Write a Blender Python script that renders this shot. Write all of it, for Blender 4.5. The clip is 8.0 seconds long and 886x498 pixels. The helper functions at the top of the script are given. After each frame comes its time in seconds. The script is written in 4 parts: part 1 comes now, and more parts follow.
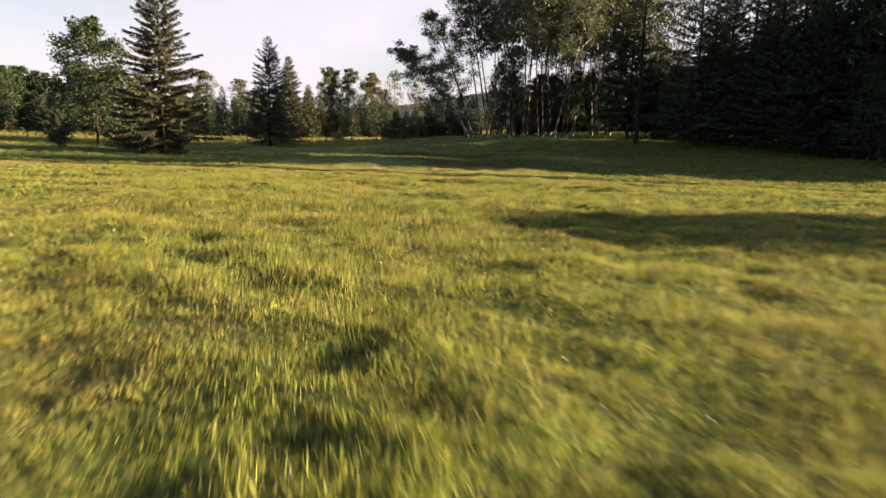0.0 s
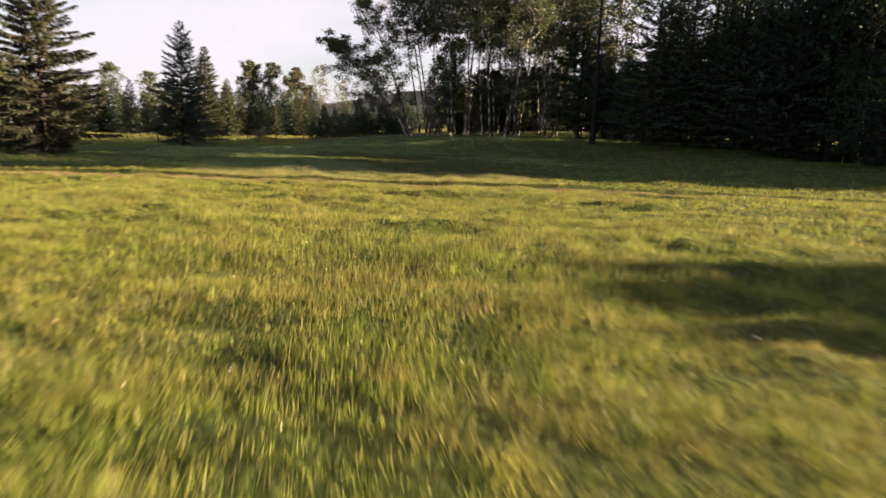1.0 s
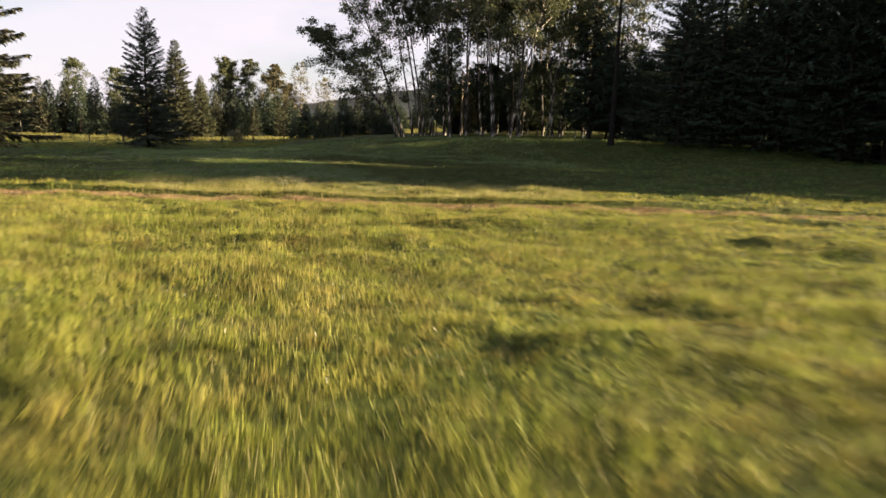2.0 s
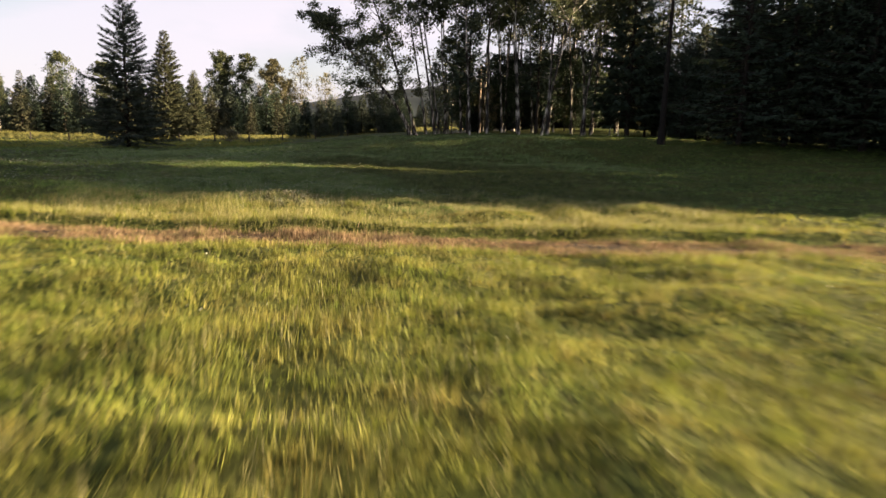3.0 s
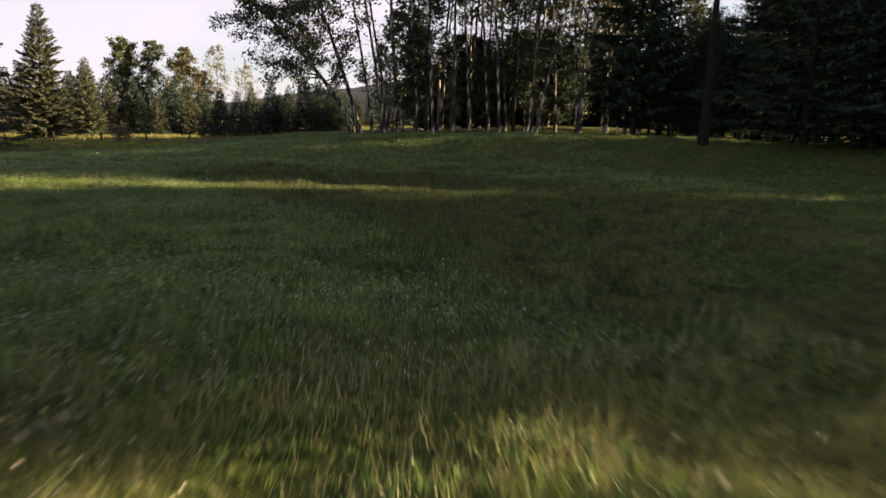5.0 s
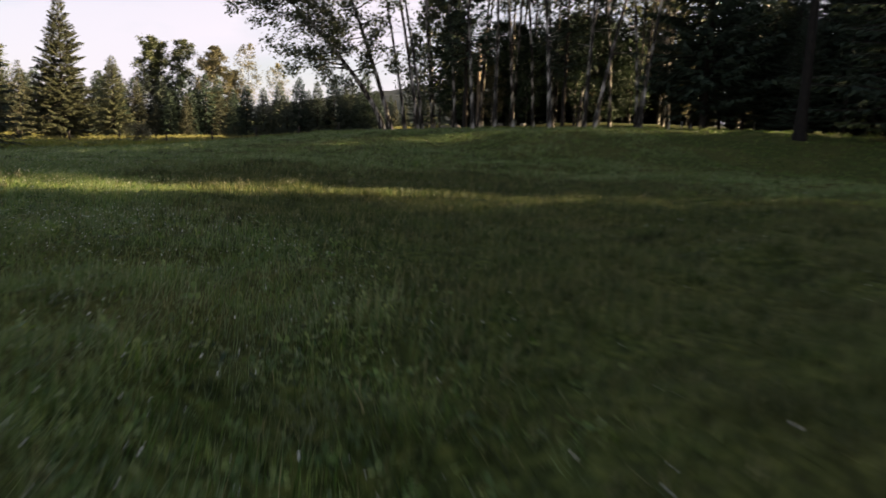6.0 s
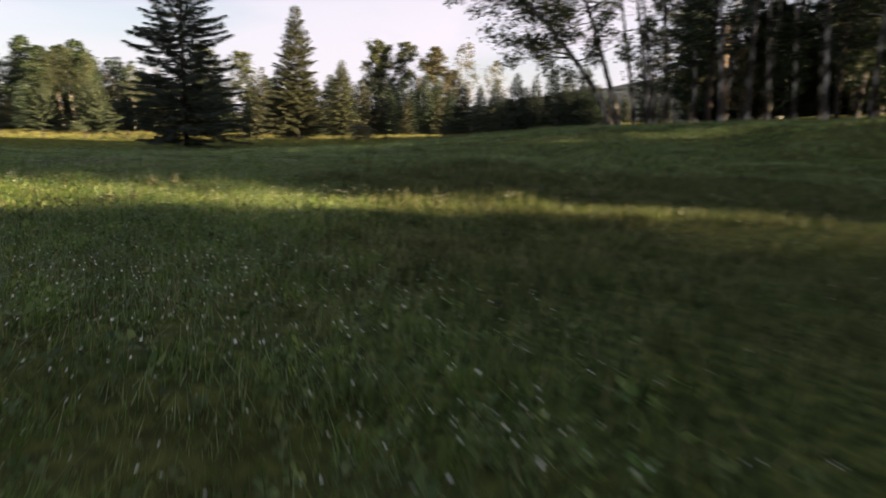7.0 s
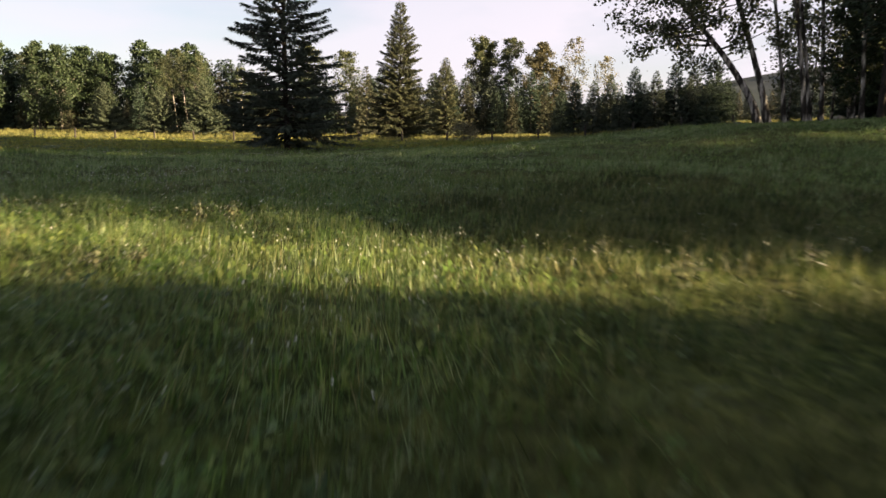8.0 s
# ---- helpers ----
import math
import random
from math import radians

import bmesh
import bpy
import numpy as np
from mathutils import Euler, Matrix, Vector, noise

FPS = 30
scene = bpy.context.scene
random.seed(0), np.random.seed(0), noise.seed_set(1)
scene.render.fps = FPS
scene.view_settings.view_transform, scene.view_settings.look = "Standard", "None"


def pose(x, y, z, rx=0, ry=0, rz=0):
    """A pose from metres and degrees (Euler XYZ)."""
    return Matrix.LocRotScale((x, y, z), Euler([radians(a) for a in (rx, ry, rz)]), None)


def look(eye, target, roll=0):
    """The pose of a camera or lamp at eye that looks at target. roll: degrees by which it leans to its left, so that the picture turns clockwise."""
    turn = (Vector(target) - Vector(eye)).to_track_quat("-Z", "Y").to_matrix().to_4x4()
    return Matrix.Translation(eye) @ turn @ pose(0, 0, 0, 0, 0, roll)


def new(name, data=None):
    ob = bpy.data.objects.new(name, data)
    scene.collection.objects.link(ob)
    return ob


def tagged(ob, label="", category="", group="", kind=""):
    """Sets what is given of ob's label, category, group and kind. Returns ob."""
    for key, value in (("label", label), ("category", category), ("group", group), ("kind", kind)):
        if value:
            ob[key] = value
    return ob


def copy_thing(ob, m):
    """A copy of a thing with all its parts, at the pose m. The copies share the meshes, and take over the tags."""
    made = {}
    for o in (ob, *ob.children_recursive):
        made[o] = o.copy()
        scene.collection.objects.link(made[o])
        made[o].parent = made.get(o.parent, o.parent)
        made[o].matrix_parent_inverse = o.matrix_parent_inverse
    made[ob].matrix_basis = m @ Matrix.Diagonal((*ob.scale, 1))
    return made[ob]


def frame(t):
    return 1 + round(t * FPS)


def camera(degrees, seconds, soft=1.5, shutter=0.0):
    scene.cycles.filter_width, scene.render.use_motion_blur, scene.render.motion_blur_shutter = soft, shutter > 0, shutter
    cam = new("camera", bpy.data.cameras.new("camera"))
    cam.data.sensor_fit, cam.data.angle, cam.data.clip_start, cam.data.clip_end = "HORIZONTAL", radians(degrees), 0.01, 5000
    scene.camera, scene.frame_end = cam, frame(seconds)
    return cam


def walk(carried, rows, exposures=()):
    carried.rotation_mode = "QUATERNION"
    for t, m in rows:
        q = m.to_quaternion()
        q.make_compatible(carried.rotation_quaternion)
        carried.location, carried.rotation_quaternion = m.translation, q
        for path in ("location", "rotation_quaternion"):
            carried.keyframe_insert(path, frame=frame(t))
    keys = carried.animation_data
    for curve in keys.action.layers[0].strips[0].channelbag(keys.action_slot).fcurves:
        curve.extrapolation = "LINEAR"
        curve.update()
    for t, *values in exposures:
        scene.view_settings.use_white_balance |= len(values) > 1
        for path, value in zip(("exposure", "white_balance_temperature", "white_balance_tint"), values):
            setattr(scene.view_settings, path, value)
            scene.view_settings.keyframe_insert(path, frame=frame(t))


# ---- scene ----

# ======== camera and its way ========
cam = camera(65.2, 8.0, soft=1.5, shutter=0.5)
S, LIFT = 1.12, 1.6
PATH = [
    (0.0, (0.227, 2.404, 1.518), (0.199, 4.373, 1.169), 1.6),
    (0.5, (-0.899, 6.548, 1.384), (-0.854, 8.517, 1.037), 1.8),
    (1.0, (-1.676, 10.864, 1.293), (-1.487, 12.825, 0.949), 2.0),
    (1.5, (-2.265, 15.339, 1.217), (-2.025, 17.295, 0.877), 2.0),
    (3.0, (-3.656, 29.481, 0.86), (-3.411, 31.436, 0.516), 1.8),
    (3.5, (-3.992, 34.164, 0.679), (-3.745, 36.119, 0.336), 1.9),
    (4.0, (-4.187, 38.679, 0.554), (-3.915, 40.631, 0.213), 2.0),
    (4.5, (-4.083, 43.079, 0.514), (-3.662, 45.005, 0.176), 2.0),
    (4.7, (-3.959, 44.62, 0.46), (-3.509, 46.54, 0.125), 2.0),
    (5.8, (-2.75, 51.95, -0.09), (-2.372, 53.886, -0.415), 1.95),
    (6.0, (-2.606, 53.138, -0.161), (-2.261, 55.08, -0.489), 1.9),
    (6.5, (-2.591, 55.866, -0.244), (-2.501, 57.834, -0.581), 1.6),
    (7.0, (-2.919, 58.112, -0.323), (-3.171, 60.064, -0.670), 1.2),
    (7.5, (-3.593, 60.101, -0.379), (-4.069, 62.01, -0.732), 0.9),
    (8.0, (-4.552, 62.292, -0.3), (-5.08, 64.187, -0.655), 0.8),
]


def grown(p):
    return (p[0] * S, p[1] * S, p[2] * S + LIFT)


walk(cam, [(t, look(grown(e), grown(g), r)) for t, e, g, r in PATH], exposures=[(0.0, 2.6), (8.0, 2.6)])

# ======== sky and sun ========
SUN_UP, SUN_SLOPE = 13.0, 0.06          # elevation in degrees; the light runs towards (-1, SUN_SLOPE)
sun_way = Vector((-1.0, SUN_SLOPE, 0)).normalized() * math.cos(radians(SUN_UP)) - Vector((0, 0, math.sin(radians(SUN_UP))))
sun = new("sun", bpy.data.lights.new("sun", "SUN"))
sun.data.energy, sun.data.angle, sun.data.color = 5.0, radians(0.6), (1.0, 0.77, 0.47)
sun.matrix_world = look((60, -20, 40), Vector((60, -20, 40)) + sun_way)

world = bpy.data.worlds.new("sky")
scene.world = world
world.use_nodes = True
wn, wl = world.node_tree.nodes, world.node_tree.links
wn.clear()
out = wn.new("ShaderNodeOutputWorld")
bg = wn.new("ShaderNodeBackground")
sky = wn.new("ShaderNodeTexSky")
sky.sky_type, sky.sun_disc = "NISHITA", False
sky.sun_elevation, sky.sun_rotation = radians(SUN_UP), math.pi / 2 + math.atan(SUN_SLOPE)
sky.air_density, sky.dust_density, sky.ozone_density = 1.0, 0.6, 1.5
coord = wn.new("ShaderNodeTexCoord")
stretch = wn.new("ShaderNodeMapping")
stretch.inputs["Scale"].default_value = (1.6, 1.6, 5.0)
veil = wn.new("ShaderNodeTexNoise")
veil.inputs["Scale"].default_value, veil.inputs["Detail"].default_value = 1.7, 5
ramp = wn.new("ShaderNodeValToRGB")
ramp.color_ramp.elements[0].position, ramp.color_ramp.elements[0].color = 0.36, (0.6, 0.6, 0.6, 1)
ramp.color_ramp.elements[1].position, ramp.color_ramp.elements[1].color = 0.54, (1.0, 1.0, 1.0, 1)
mixw = wn.new("ShaderNodeMix")
mixw.data_type = "RGBA"
mixw.inputs["B"].default_value = (3.4, 3.08, 3.4, 1)
wl.new(coord.outputs["Generated"], stretch.inputs["Vector"])
wl.new(stretch.outputs["Vector"], veil.inputs["Vector"])
wl.new(veil.outputs["Fac"], ramp.inputs["Fac"])
split, low, thin = wn.new("ShaderNodeSeparateXYZ"), wn.new("ShaderNodeMapRange"), wn.new("ShaderNodeMath")
low.inputs["From Min"].default_value, low.inputs["From Max"].default_value = 0.12, 0.6
low.inputs["To Min"].default_value, low.inputs["To Max"].default_value = 1.0, 0.3
thin.operation = "MULTIPLY"
wl.new(coord.outputs["Generated"], split.inputs["Vector"])
wl.new(split.outputs["Z"], low.inputs["Value"])
wl.new(ramp.outputs["Color"], thin.inputs[0])
wl.new(low.outputs["Result"], thin.inputs[1])
side, fade = wn.new("ShaderNodeMapRange"), wn.new("ShaderNodeMath")
side.inputs["From Min"].default_value, side.inputs["From Max"].default_value = -0.6, 0.0
side.inputs["To Min"].default_value, side.inputs["To Max"].default_value = 0.72, 1.0
fade.operation = "MULTIPLY"
wl.new(split.outputs["X"], side.inputs["Value"])
wl.new(thin.outputs["Value"], fade.inputs[0])
wl.new(side.outputs["Result"], fade.inputs[1])
wl.new(fade.outputs["Value"], mixw.inputs["Factor"])
dim = wn.new("ShaderNodeVectorMath")
dim.operation = "SCALE"
dim.inputs["Scale"].default_value = 0.6
wl.new(sky.outputs["Color"], dim.inputs[0])
wl.new(dim.outputs["Vector"], mixw.inputs["A"])
wl.new(mixw.outputs["Result"], bg.inputs["Color"])
bg.inputs["Strength"].default_value = 0.05
wl.new(bg.outputs["Background"], out.inputs["Surface"])


# ======== materials ========
def nodes_of(name):
    m = bpy.data.materials.new(name)
    m.use_nodes = True
    n, l = m.node_tree.nodes, m.node_tree.links
    n.clear()
    o = n.new("ShaderNodeOutputMaterial")
    return m, n, l, o


def ramp_node(n, stops):
    r = n.new("ShaderNodeValToRGB")
    while len(r.color_ramp.elements) < len(stops):
        r.color_ramp.elements.new(0.5)
    for e, (p, c) in zip(r.color_ramp.elements, stops):
        e.position, e.color = p, (*c, 1)
    return r


def leafy(name, dark, mid, light, translucent=0.35, rough=0.6, patch=0.25, tint=None, patch_scale=0.35, patch_stops=(0.35, 0.7), mottle=0.0, gloss=0.25, hues=()):
    """Foliage: each leaf or spray its own tone, slow patches of tone over the whole, some light let through."""
    m, n, l, o = nodes_of(name)
    geo, info = n.new("ShaderNodeNewGeometry"), n.new("ShaderNodeObjectInfo")
    tone = ramp_node(n, [(0.0, dark), (0.5, mid), (1.0, light)])
    l.new(geo.outputs["Random Per Island"], tone.inputs["Fac"])
    no = n.new("ShaderNodeTexNoise")
    no.inputs["Scale"].default_value, no.inputs["Detail"].default_value = patch_scale, 4
    l.new(geo.outputs["Position"], no.inputs["Vector"])
    span = n.new("ShaderNodeMapRange")
    span.inputs["From Min"].default_value, span.inputs["From Max"].default_value = patch_stops
    span.inputs["To Max"].default_value = patch
    l.new(no.outputs["Fac"], span.inputs["Value"])
    mix = n.new("ShaderNodeMix")
    mix.data_type = "RGBA"
    l.new(span.outputs["Result"], mix.inputs["Factor"])
    l.new(tone.outputs["Color"], mix.inputs["A"])
    mix.inputs["B"].default_value = (*(tint or light), 1)
    hsv = n.new("ShaderNodeHueSaturation")
    vary = n.new("ShaderNodeMapRange")
    vary.inputs["To Min"].default_value, vary.inputs["To Max"].default_value = 0.8, 1.2
    if not mottle:
        l.new(info.outputs["Random"], vary.inputs["Value"])
    if mottle:
        small = n.new("ShaderNodeTexNoise")
        small.inputs["Scale"].default_value, small.inputs["Detail"].default_value = 1.3, 3
        l.new(geo.outputs["Position"], small.inputs["Vector"])
        vary.inputs["From Min"].default_value, vary.inputs["From Max"].default_value = 0.3, 0.7
        vary.inputs["To Min"].default_value, vary.inputs["To Max"].default_value = 1 - mottle, 1 + mottle
        l.new(small.outputs["Fac"], vary.inputs["Value"])
    l.new(vary.outputs["Result"], hsv.inputs["Value"])
    last = mix.outputs["Result"]
    for k, hue in enumerate(hues):
        spots, share, dye = n.new("ShaderNodeTexNoise"), n.new("ShaderNodeMapRange"), n.new("ShaderNodeMix")
        spots.inputs["Scale"].default_value, spots.inputs["Detail"].default_value = 1.5 + 0.5 * k, 3
        shift = n.new("ShaderNodeMapping")
        shift.inputs["Location"].default_value = (31.0 * k + 7, 13.0 * k, 3)
        l.new(geo.outputs["Position"], shift.inputs["Vector"])
        l.new(shift.outputs["Vector"], spots.inputs["Vector"])
        share.inputs["From Min"].default_value, share.inputs["From Max"].default_value = 0.5, 0.66
        share.inputs["To Max"].default_value = 0.62
        l.new(spots.outputs["Fac"], share.inputs["Value"])
        dye.data_type = "RGBA"
        l.new(share.outputs["Result"], dye.inputs["Factor"])
        l.new(last, dye.inputs["A"])
        dye.inputs["B"].default_value = (*hue, 1)
        last = dye.outputs["Result"]
    l.new(last, hsv.inputs["Color"])
    p, tr, ms = n.new("ShaderNodeBsdfPrincipled"), n.new("ShaderNodeBsdfTranslucent"), n.new("ShaderNodeMixShader")
    p.inputs["Roughness"].default_value = rough
    p.inputs["Specular IOR Level"].default_value = gloss
    l.new(hsv.outputs["Color"], p.inputs["Base Color"])
    l.new(hsv.outputs["Color"], tr.inputs["Color"])
    ms.inputs["Fac"].default_value = translucent
    l.new(p.outputs["BSDF"], ms.inputs[1])
    l.new(tr.outputs["BSDF"], ms.inputs[2])
    l.new(ms.outputs["Shader"], o.inputs["Surface"])
    return m


def barky(name, dark, light, scale=(6, 6, 1.5), stops=(0.35, 0.65), bump=0.4):
    m, n, l, o = nodes_of(name)
    tc, mp = n.new("ShaderNodeTexCoord"), n.new("ShaderNodeMapping")
    mp.inputs["Scale"].default_value = scale
    no = n.new("ShaderNodeTexNoise")
    no.inputs["Scale"].default_value, no.inputs["Detail"].default_value = 1.0, 6
    l.new(tc.outputs["Object"], mp.inputs["Vector"])
    l.new(mp.outputs["Vector"], no.inputs["Vector"])
    r = ramp_node(n, [(stops[0], dark), (stops[1], light)])
    l.new(no.outputs["Fac"], r.inputs["Fac"])
    p, b = n.new("ShaderNodeBsdfPrincipled"), n.new("ShaderNodeBump")
    p.inputs["Roughness"].default_value, p.inputs["Specular IOR Level"].default_value = 0.9, 0.15
    b.inputs["Strength"].default_value, b.inputs["Distance"].default_value = bump, 0.03
    l.new(no.outputs["Fac"], b.inputs["Height"])
    l.new(b.outputs["Normal"], p.inputs["Normal"])
    l.new(r.outputs["Color"], p.inputs["Base Color"])
    l.new(p.outputs["BSDF"], o.inputs["Surface"])
    return m


M_SPRUCE = leafy("spruce_needles", (0.018, 0.03, 0.022), (0.034, 0.053, 0.035), (0.06, 0.082, 0.048), 0.15, 0.75)
M_SPRUCE_GREY = leafy("grey_green_spruce_needles", (0.026, 0.036, 0.026), (0.05, 0.066, 0.045), (0.09, 0.105, 0.07), 0.2, 0.75)
M_SPRUCE_PALE = leafy("pale_green_spruce_needles", (0.035, 0.05, 0.03), (0.066, 0.085, 0.05), (0.115, 0.132, 0.08), 0.2, 0.75)
M_SPRUCE_OLIVE = leafy("olive_green_spruce_needles", (0.034, 0.043, 0.023), (0.07, 0.078, 0.041), (0.125, 0.128, 0.068), 0.2, 0.7)
M_SPRUCE_DRY = leafy("spruce_needles_browning", (0.024, 0.031, 0.019), (0.048, 0.055, 0.032), (0.095, 0.085, 0.05), 0.2, 0.7)
M_ASPEN = leafy("aspen_leaves", (0.03, 0.042, 0.02), (0.06, 0.073, 0.034), (0.115, 0.12, 0.056), 0.35, 0.5)
M_ASPEN_PALE = leafy("aspen_leaves_turning", (0.055, 0.058, 0.03), (0.105, 0.1, 0.052), (0.175, 0.15, 0.085), 0.4, 0.5)
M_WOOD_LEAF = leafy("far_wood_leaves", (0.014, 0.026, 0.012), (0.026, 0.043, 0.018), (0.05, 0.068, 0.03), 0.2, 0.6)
M_OAKY = leafy("dark_broad_leaves", (0.012, 0.022, 0.01), (0.024, 0.04, 0.015), (0.045, 0.06, 0.022), 0.25, 0.55)
M_GRASS = leafy("meadow_grass_blades", (0.096, 0.124, 0.022), (0.178, 0.196, 0.036), (0.28, 0.272, 0.07), 0.38, 0.55, 0.5, (0.245, 0.192, 0.06), 0.3, (0.42, 0.68), 0.5, 0.12, ((0.21, 0.165, 0.055), (0.155, 0.195, 0.028), (0.075, 0.105, 0.023)))
M_LUSH = leafy("lush_meadow_blades", (0.027, 0.064, 0.01), (0.105, 0.17, 0.03), (0.26, 0.305, 0.09), 0.5, 0.4, 0.3, (0.175, 0.155, 0.05), 0.28, (0.45, 0.7), 0.5, 0.4, ((0.12, 0.118, 0.042), (0.1, 0.175, 0.04), (0.04, 0.075, 0.017)))
M_PALE_GRASS = leafy("silvery_pale_grass", (0.085, 0.15, 0.04), (0.17, 0.24, 0.075), (0.32, 0.36, 0.17), 0.5, 0.4, gloss=0.45)
M_DRY = leafy("dry_reddish_grass", (0.06, 0.038, 0.023), (0.19, 0.12, 0.068), (0.42, 0.29, 0.17), 0.3, 0.7, mottle=0.3, hues=((0.05, 0.04, 0.03), (0.11, 0.125, 0.035)))
# the dimness of the meadow's right side is put into this grass colour
M_DIM_SHORT = leafy("dimmed_short_grass_blades", (0.016, 0.034, 0.008), (0.05, 0.075, 0.016), (0.13, 0.145, 0.046), 0.4, 0.5, 0.35, (0.1, 0.09, 0.03), 0.5, (0.45, 0.7), 0.5, 0.25)
M_STEM = leafy("ripe_grass_stems", (0.12, 0.12, 0.035), (0.2, 0.185, 0.065), (0.34, 0.31, 0.15), 0.35, 0.6)
M_GOLD = leafy("tall_golden_grass", (0.13, 0.13, 0.035), (0.19, 0.18, 0.052), (0.27, 0.25, 0.085), 0.4, 0.6)
M_BARK = barky("spruce_bark", (0.012, 0.01, 0.008), (0.042, 0.034, 0.028), (14, 14, 4))
M_OLD_BARK = barky("old_conifer_bark", (0.008, 0.007, 0.006), (0.022, 0.018, 0.015), (10, 10, 3))
M_ASPEN_BARK = barky("aspen_bark", (0.03, 0.026, 0.022), (0.56, 0.51, 0.45), (3.2, 3.2, 1.0), (0.48, 0.68))
M_POST = barky("weathered_post_wood", (0.02, 0.017, 0.014), (0.07, 0.06, 0.05), (16, 16, 3))
# the blue of distance haze is put into the hill's own colour
M_HILL = leafy("haze_tinted_far_hill", (0.012, 0.018, 0.022), (0.017, 0.025, 0.029), (0.025, 0.033, 0.035), 0.0, 0.9, 0.5, (0.012, 0.018, 0.021), 0.03)


def ground_material():
    m, n, l, o = nodes_of("meadow_ground")
    geo = n.new("ShaderNodeNewGeometry")
    big, fine = n.new("ShaderNodeTexNoise"), n.new("ShaderNodeTexNoise")
    big.inputs["Scale"].default_value, big.inputs["Detail"].default_value = 0.28, 4
    fine.inputs["Scale"].default_value, fine.inputs["Detail"].default_value = 9, 6
    l.new(geo.outputs["Position"], big.inputs["Vector"])
    l.new(geo.outputs["Position"], fine.inputs["Vector"])
    a = ramp_node(n, [(0.3, (0.014, 0.022, 0.006)), (0.5, (0.042, 0.056, 0.012)), (0.72, (0.1, 0.112, 0.026))])
    l.new(fine.outputs["Fac"], a.inputs["Fac"])
    b = ramp_node(n, [(0.42, (0.0, 0.0, 0.0)), (0.68, (0.35, 0.35, 0.35))])
    l.new(big.outputs["Fac"], b.inputs["Fac"])
    mix = n.new("ShaderNodeMix")
    mix.data_type = "RGBA"
    l.new(b.outputs["Color"], mix.inputs["Factor"])
    l.new(a.outputs["Color"], mix.inputs["A"])
    mix.inputs["B"].default_value = (0.12, 0.098, 0.032, 1)
    p, bump = n.new("ShaderNodeBsdfPrincipled"), n.new("ShaderNodeBump")
    p.inputs["Roughness"].default_value = 0.95
    p.inputs["Specular IOR Level"].default_value = 0.1
    bump.inputs["Strength"].default_value, bump.inputs["Distance"].default_value = 0.8, 0.08
    l.new(fine.outputs["Fac"], bump.inputs["Height"])
    l.new(bump.outputs["Normal"], p.inputs["Normal"])
    l.new(mix.outputs["Result"], p.inputs["Base Color"])
    l.new(p.outputs["BSDF"], o.inputs["Surface"])
    return m


M_GROUND = ground_material()
M_DIRT = barky("bare_track_earth", (0.016, 0.012, 0.009), (0.056, 0.04, 0.028), (2.2, 4.5, 3), (0.32, 0.7), 1.0)


# ======== mesh helpers ========
def mesh_from(name, verts, faces, material, smooth=False):
    """One mesh from arrays: verts n x 3, faces m x 3 or m x 4."""
    verts, faces = np.asarray(verts, np.float32), np.asarray(faces, np.int32)
    me = bpy.data.meshes.new(name)
    k = faces.shape[1]
    me.vertices.add(len(verts))
    me.vertices.foreach_set("co", verts.ravel())
    me.loops.add(faces.size)
    me.loops.foreach_set("vertex_index", faces.ravel())
    me.polygons.add(len(faces))
    me.polygons.foreach_set("loop_start", np.arange(0, faces.size, k, dtype=np.int32))
    me.polygons.foreach_set("loop_total", np.full(len(faces), k, np.int32))
    if smooth:
        me.polygons.foreach_set("use_smooth", np.ones(len(faces), bool))
    me.materials.append(material)
    me.update(calc_edges=True)
    return me


def part(name, me, parent, label=""):
    ob = new(name, me)
    ob.parent = parent
    return tagged(ob, label) if label else ob


def tube(points, radii, sides=7):
    """Vertices and quads of a tapering tube along points."""
    pts = np.asarray(points, float)
    n = len(pts)
    d = np.gradient(pts, axis=0)
    d /= np.linalg.norm(d, axis=1)[:, None] + 1e-9
    ref = np.where(np.abs(d[:, 2:3]) > 0.9, np.array([[1.0, 0, 0]]), np.array([[0, 0, 1.0]]))
    u = np.cross(d, ref)
    u /= np.linalg.norm(u, axis=1)[:, None] + 1e-9
    w = np.cross(d, u)
    a = np.arange(sides) * 2 * np.pi / sides
    v = pts[:, None] + np.asarray(radii, float)[:, None, None] * (np.cos(a)[None, :, None] * u[:, None] + np.sin(a)[None, :, None] * w[:, None])
    i, j = np.meshgrid(np.arange(n - 1), np.arange(sides), indexing="ij")
    q = np.stack([i * sides + j, i * sides + (j + 1) % sides, (i + 1) * sides + (j + 1) % sides, (i + 1) * sides + j], -1).reshape(-1, 4)
    return v.reshape(-1, 3), q


def joined(pieces):
    vs, fs, k = [], [], 0
    for v, f in pieces:
        vs.append(v)
        fs.append(np.asarray(f) + k)
        k += len(v)
    return np.concatenate(vs), np.concatenate(fs)


# ======== lie of the land ========
def lattice(x, y, seed=0):
    """Smooth value noise, 0 to 1, on arrays."""
    xi, yi = np.floor(x).astype(np.int64), np.floor(y).astype(np.int64)
    fx, fy = x - xi, y - yi
    fx, fy = fx * fx * (3 - 2 * fx), fy * fy * (3 - 2 * fy)

    def h(a, b):
        v = (a * 374761393 + b * 668265263 + seed * 1442695041) & 0xFFFFFFFF
        v = ((v ^ (v >> 13)) * 1274126177) & 0xFFFFFFFF
        return ((v ^ (v >> 16)) & 0xFFFF) / 65535.0

    return (h(xi, yi) * (1 - fx) + h(xi + 1, yi) * fx) * (1 - fy) + (h(xi, yi + 1) * (1 - fx) + h(xi + 1, yi + 1) * fx) * fy


